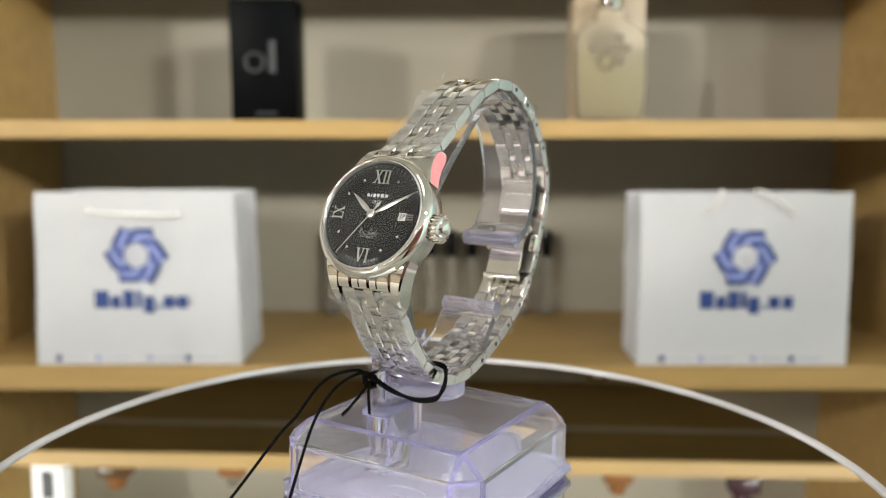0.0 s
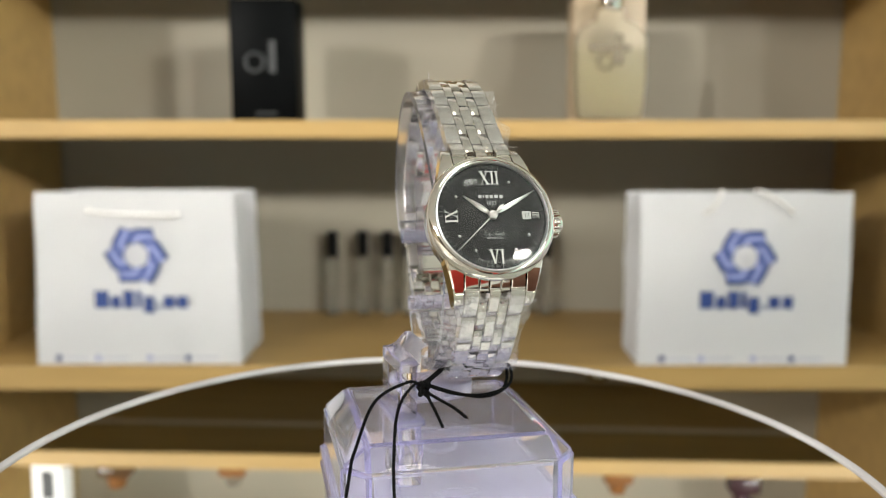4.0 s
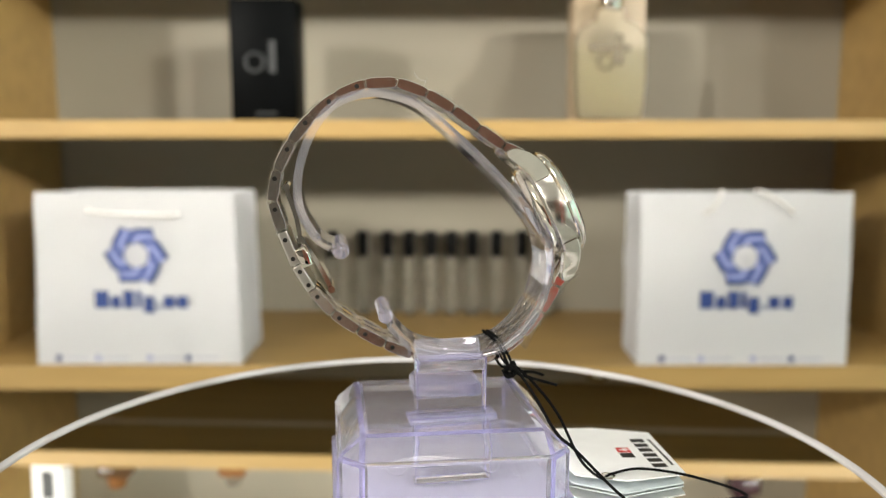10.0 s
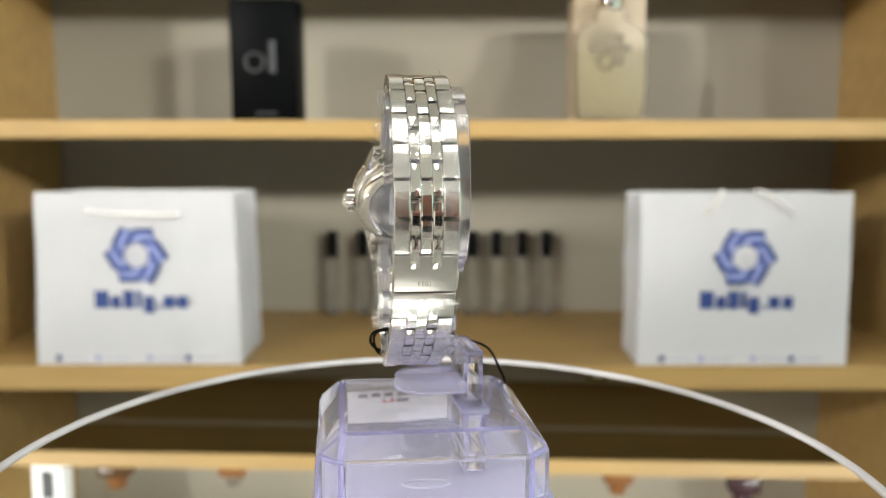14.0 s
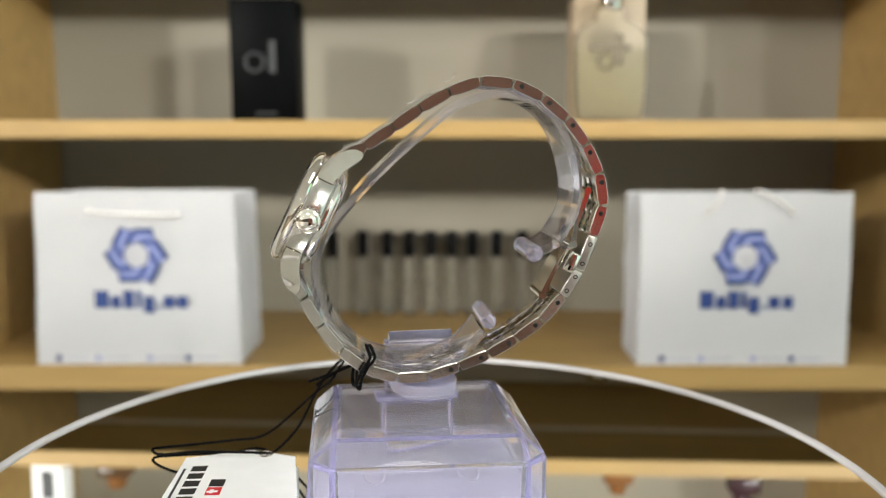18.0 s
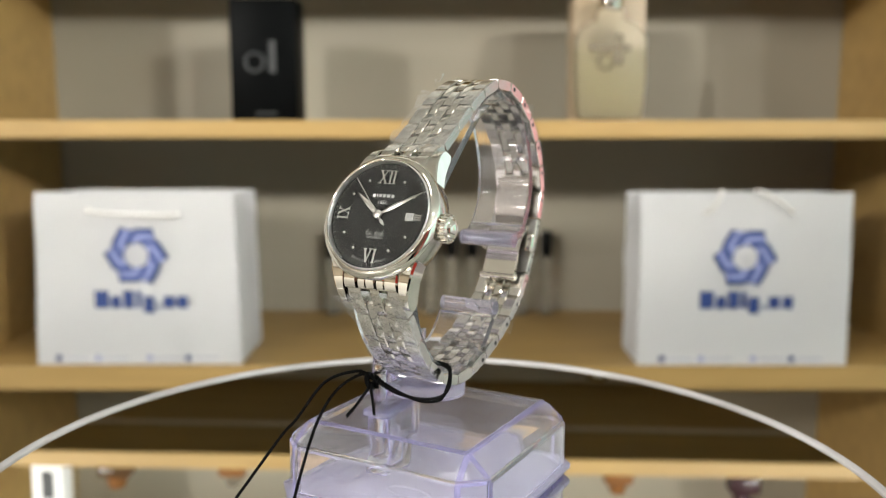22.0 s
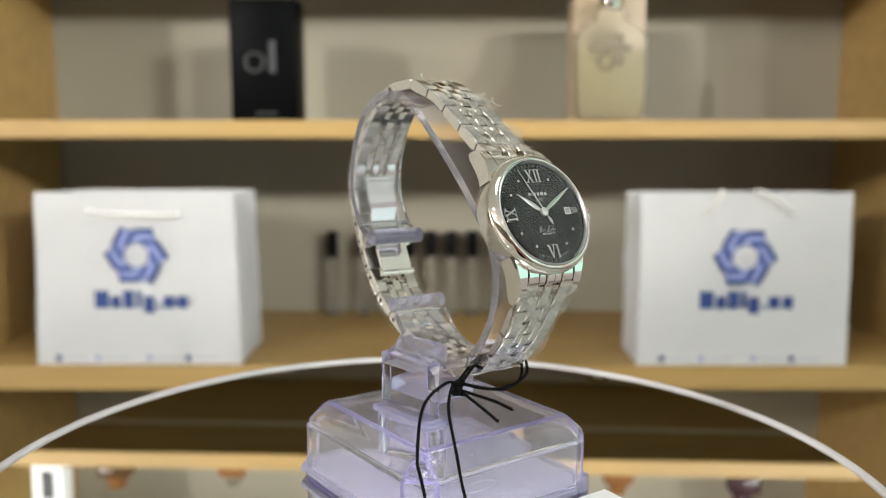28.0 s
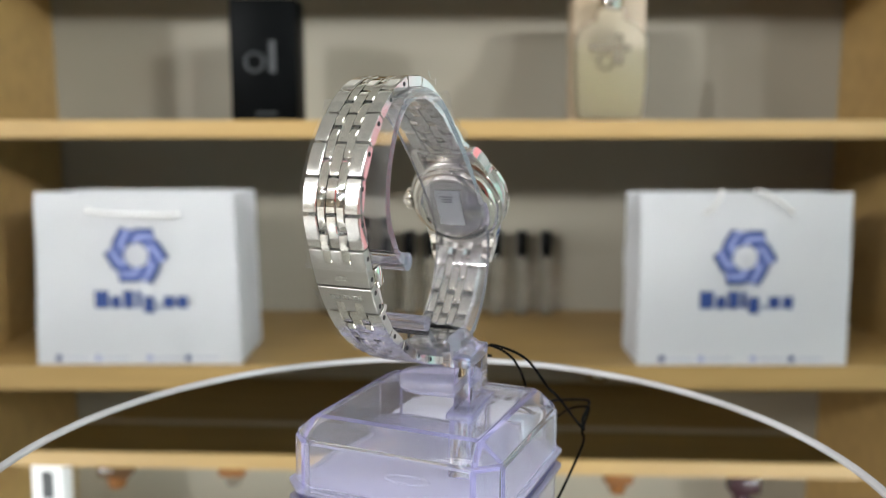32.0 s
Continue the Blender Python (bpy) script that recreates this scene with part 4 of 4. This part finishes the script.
def hang_tag():
    tag = empty("hang_tag", LEAN, "white folded card tag on a black twisted cord", "tag")
    low = prism([(-19, -41), (-16.5, -57), (14, -63), (21.5, -50), (23.5, -32), (-11, -31)], -83.5, -83.15)
    bmesh.ops.transform(low, matrix=LOCAL, verts=low.verts)
    part("lower_leaf", low, CARD_BACK, tag, smooth=False)
    hinge = Matrix.Translation((18, -46, -83.0)) @ Matrix.Rotation(radians(3.2), 4, Vector((0.33, 0.94, 0))) @ Matrix.Translation((-18, 46, 83.0))
    top = prism([(-18, -42), (-16.5, -57.5), (15, -63.5), (22, -50), (24, -32.5), (-12, -31.5)], -83.0, -82.65)
    bmesh.ops.transform(top, matrix=LOCAL @ hinge, verts=top.verts)
    leaf = part("upper_leaf", top, CARD, tag, smooth=False)

    def ink(name, outline, mat):
        bm = prism(outline, -82.64, -82.6)
        bmesh.ops.transform(bm, matrix=LOCAL @ hinge, verts=bm.verts)
        return part(name, bm, mat, leaf, smooth=False)

    for i in range(6):
        x = -11.5 + 3.75 * i
        ink("name_bar", [(x, -55.6 - 0.17 * (x + 11)), (x + 2.7, -56.1 - 0.17 * (x + 11)), (x + 3.2, -52.6 - 0.17 * (x + 11)), (x + 0.5, -52.1 - 0.17 * (x + 11))], BLACK_INK)
    ink("fine_print", [(-10.5, -57.6), (9.5, -61.0), (9.6, -60.4), (-10.4, -57.0)], GREY_INK)
    ink("emblem_frame", [(-3.6, -50.9), (-0.2, -51.5), (0.4, -48.2), (-3.0, -47.6)], BLACK_INK)
    ink("emblem_square", [(0.2, -51.6), (3.9, -52.2), (4.5, -48.9), (0.8, -48.3)], RED_INK)
    bm = prism([(1.5, -50.9), (3.3, -51.2), (3.4, -50.4), (1.6, -50.1)], -82.59, -82.56)
    prism([(2.0, -51.7), (2.8, -51.85), (3.1, -49.4), (2.3, -49.25)], -82.6, -82.57, 0, 1, bm)
    bmesh.ops.transform(bm, matrix=LOCAL @ hinge, verts=bm.verts)
    part("emblem_cross", bm, CARD, leaf, smooth=False)
    bm = tube([(-14.6 + 1.5 * cos(a), -38.5 + 1.5 * sin(a), -80.7) for a in [2 * pi * i / 20 for i in range(21)]], 0.3, 8)
    bmesh.ops.transform(bm, matrix=LOCAL, verts=bm.verts)
    part("eyelet", bm, STEEL, tag)
    # the cord: two runs to the eyelet, a slack loop, a knot, two cut ends and the turns round the bracelet
    twisted(spline([(-7.2, -16.6, -55.6), (-9.7, -17.4, -54.9), (-13.9, -20.7, -58.2), (-16.2, -25.3, -64.7), (-17.3, -30.3, -74.9), (-15.9, -36.0, -80.4), (-14.6, -38.5, -80.6)], 6), 0.31, "cord_run", tag)
    twisted(spline([(-7.4, -16.6, -55.4), (-11.0, -16.5, -54.5), (-18.4, -17.9, -57.6), (-23.4, -22.0, -65.7), (-25.4, -25.6, -69.1), (-30.2, -38.0, -81.1), (-28.8, -47.6, -81.9), (-28.5, -62, -82.4), (-27.5, -66.5, -82.4), (-22.5, -64, -82.0), (-18.0, -55, -80.2), (-14.5, -46, -79.6), (-14.6, -38.5, -80.4)], 6), 0.31, "cord_run", tag)
    twisted(spline([(-7.0, -17.2, -56.8), (-6.9, -20.5, -58.0), (-6.8, -24.5, -59.4), (-6.9, -28.3, -60.6)], 6), 0.31, "cord_end", tag)
    twisted(spline([(-7.0, -17.0, -56.6), (-5.2, -20.5, -57.4), (-3.0, -24.0, -58.4), (-1.2, -26.9, -59.8)], 6), 0.31, "cord_end", tag)
    # turns round the band, near its lowest front links
    for dy, dz, x_in in ((0.0, 0.0, 0.0), (-1.0, 0.8, 0.6)):
        twisted(spline([(-7.0, -16.2 + dy, -55.2), (-1.0, -17.6 + dy, -57.2), (5.0, -18.2 + dy, -58.6 + dz), (9.6, -18.2 + dy, -57.8 + dz), (11.1 + x_in, -18.0 + dy, -55.4), (11.4 + x_in, -16.8 + dy, -52.8),
                        (10.2, -15.0 + dy, -51.0), (5.0, -14.8 + dy, -50.6), (0.4, -14.8 + dy, -50.6), (-2.6, -15.6 + dy, -52.0), (-7.2, -16.2 + dy, -55.0)], 6), 0.31, "cord_loop", tag)
    twisted(spline([(-8.6, -16.4, -55.4), (-7.6, -17.6, -56.6), (-6.3, -16.6, -57.6), (-7.0, -15.2, -56.4), (-8.2, -16.2, -55.2), (-7.4, -17.5, -54.6), (-6.2, -16.4, -55.6), (-7.6, -15.6, -57.4), (-8.2, -17.2, -57.0)], 6), 0.52, "knot", tag)
    return tag


TAG = hang_tag()

# ---- things on the shelves ----


def emblem(parent, cx, cz, r, y):
    """A six-bladed turning emblem: bent dark bars with a paler fill between neighbours."""
    shape = [Vector((-0.29, 0.32)), Vector((-0.05, 0.77)), Vector((0.56, 0.77))]
    place = Matrix.Translation((cx, y, cz)) @ pose(0, 0, 0, 90, 0, 0)
    for i in range(6):
        turn, after = Matrix.Rotation(radians(-60 * i), 2), Matrix.Rotation(radians(-60 * i - 60), 2)
        p, q, e = [turn @ v * r for v in shape]
        p2, q2 = [after @ v * r for v in shape[:2]]
        bm = stroke(p.x, p.y, q.x, q.y, r * 0.165, 0, 0.0004, bmesh.new())
        stroke(q.x, q.y, e.x, e.y, r * 0.165, 0, 0.00035, bm)
        bmesh.ops.transform(bm, matrix=place, verts=bm.verts)
        part("emblem_bar", bm, BLUE_INK, parent, smooth=False)
        bm = prism([p2, q2, e, q, p], 0, 0.0002)
        bmesh.ops.transform(bm, matrix=place, verts=bm.verts)
        part("emblem_fill", bm, MID_INK, parent, smooth=False)


def paper(w, h, seed, amp):
    """A sheet in x and z with a soft buckle along y."""
    own = bmesh.new()
    n = 14
    rows = [[own.verts.new((w * (i / n - 0.5), (amp * noise.noise((3.1 * i / n + seed, 2.7 * j / n, seed)) + 0.4 * amp * noise.noise((9.0 * i / n, 6.0 * j / n + seed, seed + 3))) * min(1, 4 * j / n), h * j / n)) for i in range(n + 1)] for j in range(n + 1)]
    for r, q in zip(rows, rows[1:]):
        for k in range(n):
            own.faces.new((r[k], r[k + 1], q[k + 1], q[k]))
    bmesh.ops.solidify(own, geom=own.faces[:], thickness=0.0006)
    return own


def bag(x0, x1, y, label, seed, rope, dp, taper_l, taper_r):
    b = empty("paper_bag", pose((x0 + x1) / 2, y, MID), label, "bag", "paper bags on the shelf")
    wd, h = x1 - x0, 0.1905

    def lean(own):
        """The bag narrows towards its mouth."""
        for v in own.verts:
            v.co.x += v.co.z / h * (taper_l * (0.5 - v.co.x / wd) - taper_r * (0.5 + v.co.x / wd))
        return own

    front = part("front_panel", lean(paper(wd, h, seed, 0.003)), PAPER, b)
    back = part("back_panel", lean(paper(wd, h - 0.007, seed + 4, 0.003)), PAPER, b)
    back.location = (0, dp, 0.002)
    for sx in (-1, 1):
        own = paper(dp, h, seed + 7 + sx, 0.004)
        for v in own.verts:
            v.co.z *= 1 - 0.035 * (0.5 + v.co.x / dp)
        bmesh.ops.transform(own, matrix=Matrix.Translation((sx * (wd / 2 - 0.0006), dp / 2, 0)) @ pose(0, 0, 0, 0, 0, 90), verts=own.verts)
        part("side_panel", lean(own), PAPER, b)
    part("bottom_panel", box((wd - 0.002, dp - 0.002, 0.001), (0, dp / 2, 0.001)), PAPER, b)
    shift = 0.0 if rope else -0.0045
    emblem(front, 0.0025 + shift, 0.122 if seed < 2 else 0.120, 0.0345, -0.0022)
    x = -0.0445 + shift
    for k, (bw, bh, dz) in enumerate(((0.0125, 0.019, 0.0), (0.0085, 0.013, -0.003), (0.0095, 0.019, 0.0), (0.0040, 0.018, 0.0), (0.0095, 0.018, -0.006), (0.0035, 0.004, -0.0075), (0.010, 0.013, -0.003), (0.0095, 0.013, -0.003))):
        bw *= 1.17
        part("name_bar", box((bw, 0.0006, bh), (x + bw / 2, -0.0024, 0.0735 + dz), 0, 1), BLUE_INK, front, smooth=False)
        x += bw + 0.0032
    for k, cx in enumerate((-0.088, -0.045, 0.012, 0.054)):
        part("print_mark", box((0.0062, 0.0006, 0.0062), (cx, -0.0018, 0.0075), 0.0001, 1), PALE_INK if k in (1, 2) else BLUE_INK, front, smooth=False)
        part("print_line", box((0.028, 0.0005, 0.0026), (cx + 0.020, -0.0018, 0.0075), 0, 1), PALE_INK2, front, smooth=False)
    ropes = []
    if rope:
        pts = [(-0.046, -0.002, 0.1725), (-0.044, -0.006, 0.1700), (-0.016, -0.007, 0.1672), (0.020, -0.007, 0.1660), (0.046, -0.006, 0.1660), (0.048, -0.002, 0.1675)]
        ropes.append(pts)
    else:
        ropes.append([(-0.047, -0.002, 0.168), (-0.045, -0.007, 0.170), (-0.036, -0.006, 0.180), (-0.030, -0.002, 0.191), (-0.029, 0.004, 0.190), (-0.029, 0.006, 0.178)])
        ropes.append([(0.006, 0.006, 0.178), (0.007, 0.004, 0.190), (0.012, -0.003, 0.191), (0.026, -0.006, 0.184), (0.043, -0.007, 0.172), (0.046, -0.002, 0.168)])
    for pts in ropes:
        part("rope_handle", tube(spline(pts, 6), 0.0022, 8), ROPE, b, "white rope handle")
    return b


bag(-0.4450, -0.2195, 0.7305, "white paper gift bag with blue emblem and drooping rope handle", 1.0, True, 0.106, 0.0080, 0.0035)
bag(0.2150, 0.4450, 0.7270, "white paper gift bag with a blue emblem and raised rope handles", 3.0, False, 0.078, 0.0, 0.0035)


def black_box():
    b = empty("perfume_box", pose(-0.2035, 0.814, UP), "tall black carton perfume box with grey print", "box")
    h = 0.1368
    body = part("carton", box((0.0757, 0.06, h), (0, 0.03, h / 2), 0.0006), BLACK_BOX, b)
    ring = [(0.0105 * cos(a) - 0.010, -0.0002, 0.0105 * sin(a) + 0.066) for a in [2 * pi * i / 20 for i in range(21)]]
    part("emblem_ring", tube(ring, 0.0016, 6), GREY_INK, body)
    part("emblem_block", box((0.0075, 0.0006, 0.036), (0.0105, -0.0003, 0.072)), GREY_INK2, body)
    part("print_line", box((0.024, 0.0006, 0.0022), (0.002, -0.0003, 0.008)), GREY_INK, body)


def flask():
    carton = empty("perfume_box", pose(0.1985, 0.857, UP), "beige carton perfume box behind a frosted bottle", "box")
    part("carton", box((0.085, 0.05, 0.150), (0.002, 0.03, 0.070), 0.0006), BEIGE, carton)
    b = empty("perfume_bottle", pose(0.1950, 0.828, UP), "flat clear glass perfume bottle, half full, with a silver cap", "bottle")
    half, shoulder = 0.0400, 0.088

    def slab_of(grow, low, high, thick):
        """The bottle's flat outline, grown or shrunk, from the height low up to high."""
        h = half + grow
        out = [(-h + 0.010, low), (h - 0.010, low), (h - 0.0045, low + 0.003), (h - 0.0015, low + 0.014), (h, low + 0.040), (h, min(high, shoulder))]
        if high > shoulder:
            arc = [(h * cos(a) ** 0.8, shoulder + (0.026 + grow) * sin(a)) for a in [radians(12 * i) for i in range(1, 7)]]
            out += arc + [(0.0130 + grow, 0.1165), (0.0130 + grow, high), (-0.0130 - grow, high), (-0.0130 - grow, 0.1165)] + [(-x, z) for x, z in arc[::-1]]
        out += [(-x, z) for x, z in out[5:1:-1]]
        bm = prism(out, -thick / 2, thick / 2, 0.002, 2)
        bmesh.ops.transform(bm, matrix=pose(0, 0, 0, 90, 0, 0), verts=bm.verts)
        return bm

    body = part("glass_body", slab_of(0, 0, 0.125, 0.029), FROST, b, "clear glass body")
    part("liquid", slab_of(-0.003, 0.005, 0.083, 0.022), PERFUME, b, "pale yellow perfume")
    part("cap", lathe([(0, 0.124), (0.0125, 0.124), (0.0135, 0.127), (0.0135, 0.143), (0.012, 0.146), (0, 0.146)], 32), STEEL, b, "silver screw cap")
    ring = [(0.0088 * cos(a) - 0.0067, -0.0150, 0.0088 * sin(a) + 0.067) for a in [2 * pi * i / 20 for i in range(21)]]
    part("emblem_ring", tube(ring, 0.0013, 6), GLASS_INK, body)
    part("emblem_bar", box((0.0075, 0.0006, 0.034), (0.0085, -0.0150, 0.080)), GLASS_INK, body)
    part("emblem_bar", box((0.046, 0.0006, 0.0062), (-0.0025, -0.0154, 0.0816)), GLASS_INK, body)


def vials():
    first = empty("sample_vial", pose(-0.1500, 0.985, MID), "slim clear glass vial with a black cap", "vial", "row of sample vials")
    part("tube", lathe([(0, 0.001), (0.0085, 0.001), (0.0092, 0.003), (0.0092, 0.078), (0.0070, 0.082), (0, 0.082)], 20), VIAL_GLASS, first)
    part("base", lathe([(0, 0), (0.0096, 0), (0.0098, 0.004), (0, 0.004)], 20), VIAL_GLASS, first)
    part("cap", lathe([(0, 0.0815), (0.0077, 0.0815), (0.0079, 0.083), (0.0079, 0.1150), (0.0070, 0.1165), (0, 0.1165)], 20), BLACK_PLASTIC, first, "black cap")
    for x in (-0.1107, -0.0762, -0.0456, -0.0149, 0.0141, 0.0439, 0.0784, 0.1138, 0.1484):
        copy_thing(first, pose(0.975 * x, 0.985, MID))


def flacons():
    """Small perfume bottles and a box on the highest shelf, seen in the mirror."""
    for x, w, h, mat, cap, label in ((-0.365, 0.040, 0.024, AMBER_DARK, AMBER, "small dark amber perfume bottle"), (-0.232, 0.032, 0.020, AMBER, VIAL_GLASS, "small amber perfume bottle with a clear top"),
                                     (0.208, 0.034, 0.022, AMBER, AMBER, "small amber perfume bottle"), (0.352, 0.036, 0.034, PLUM, PLUM, "small dark plum perfume bottle")):
        f = empty("perfume_flacon", pose(x, 0.742, TOP), label, "bottle", "small perfume bottles")
        part("glass_body", box((w, 0.022, h * 0.72), (0, 0, h * 0.36), 0.005, 3), mat, f)
        part("stopper", lathe([(0, h * 0.7), (w * 0.22, h * 0.7), (w * 0.30, h * 0.95), (w * 0.24, h * 1.25), (0, h * 1.35)], 20), cap, f)
    b = empty("carton_box", pose(-0.447, 0.745, TOP), "small white carton box with a grey panel", "box")
    body = part("carton", box((0.034, 0.03, 0.075), (0, 0.015, 0.0375), 0.0008), PAPER, b)
    part("grey_panel", box((0.014, 0.0006, 0.034), (0.001, -0.0004, 0.032)), GREY_INK, body)


def ceiling_lights():
    """Round downlights: a white ring round each lamp."""
    for x, y, watts in LAMPS:
        r = lamp_size(x, watts) / 2
        light = empty("ceiling_light", pose(x, y, CEIL), "round white recessed ceiling downlight, lit", "ceiling light", "ceiling downlights")
        part("trim_ring", lathe([(r + 0.004, 0), (r + 0.004, -0.033), (r + 0.010, -0.036), (r + 0.022, -0.030), (r + 0.026, 0)], 40), WHITE_PLASTIC, light)


def fill_spots():
    """Small white cans for the added fill spotlights, each under its own ceiling plate."""
    for x, y, watts in FILL_SPOTS:
        spot = empty("fill_spotlight", pose(x, y, CEIL), "small white can spotlight, added out of view to brighten the upper shelves", "spotlight", "ceiling spotlights")
        part("ceiling_plate", lathe([(0, 0), (0.05, 0), (0.05, -0.012), (0, -0.012)], 24), WHITE_PLASTIC, spot)
        part("stem", lathe([(0, -0.012), (0.008, -0.012), (0.008, -0.10), (0, -0.10)], 12), WHITE_PLASTIC, spot)
        can = part("can", lathe([(0.056, 0.0), (0.060, 0.0), (0.060, 0.13), (0.045, 0.15), (0, 0.15), (0, 0.144), (0.042, 0.144), (0.056, 0.126), (0.056, 0.0)], 32), WHITE_PLASTIC, spot)
        can.matrix_basis = Matrix.Translation((-x, -y, -CEIL)) @ look((x, y, CEIL - 0.14), SPOT_AIM)


black_box()
flask()
fill_spots()
vials()
flacons()
ceiling_lights()


def motions():
    rows = [(t, LEAN @ pose(0, 0, 0, 0, 0, a)) for t, a in TURNS]
    walk(WATCH, rows)
    walk(STAND, rows)
    walk(TAG, rows)
    walk(PLATTER, [(t, pose(0, 0, 0, 0, 0, a)) for t, a in TURNS])
    # the seconds hand keeps true time: the table turns 21.2 degrees in a second
    walk(SECONDS, [(t, FACE @ pose(0, 0, 0, 0, 0, -(221.7 + 6 * a / 21.2))) for t, a in TURNS])


motions()
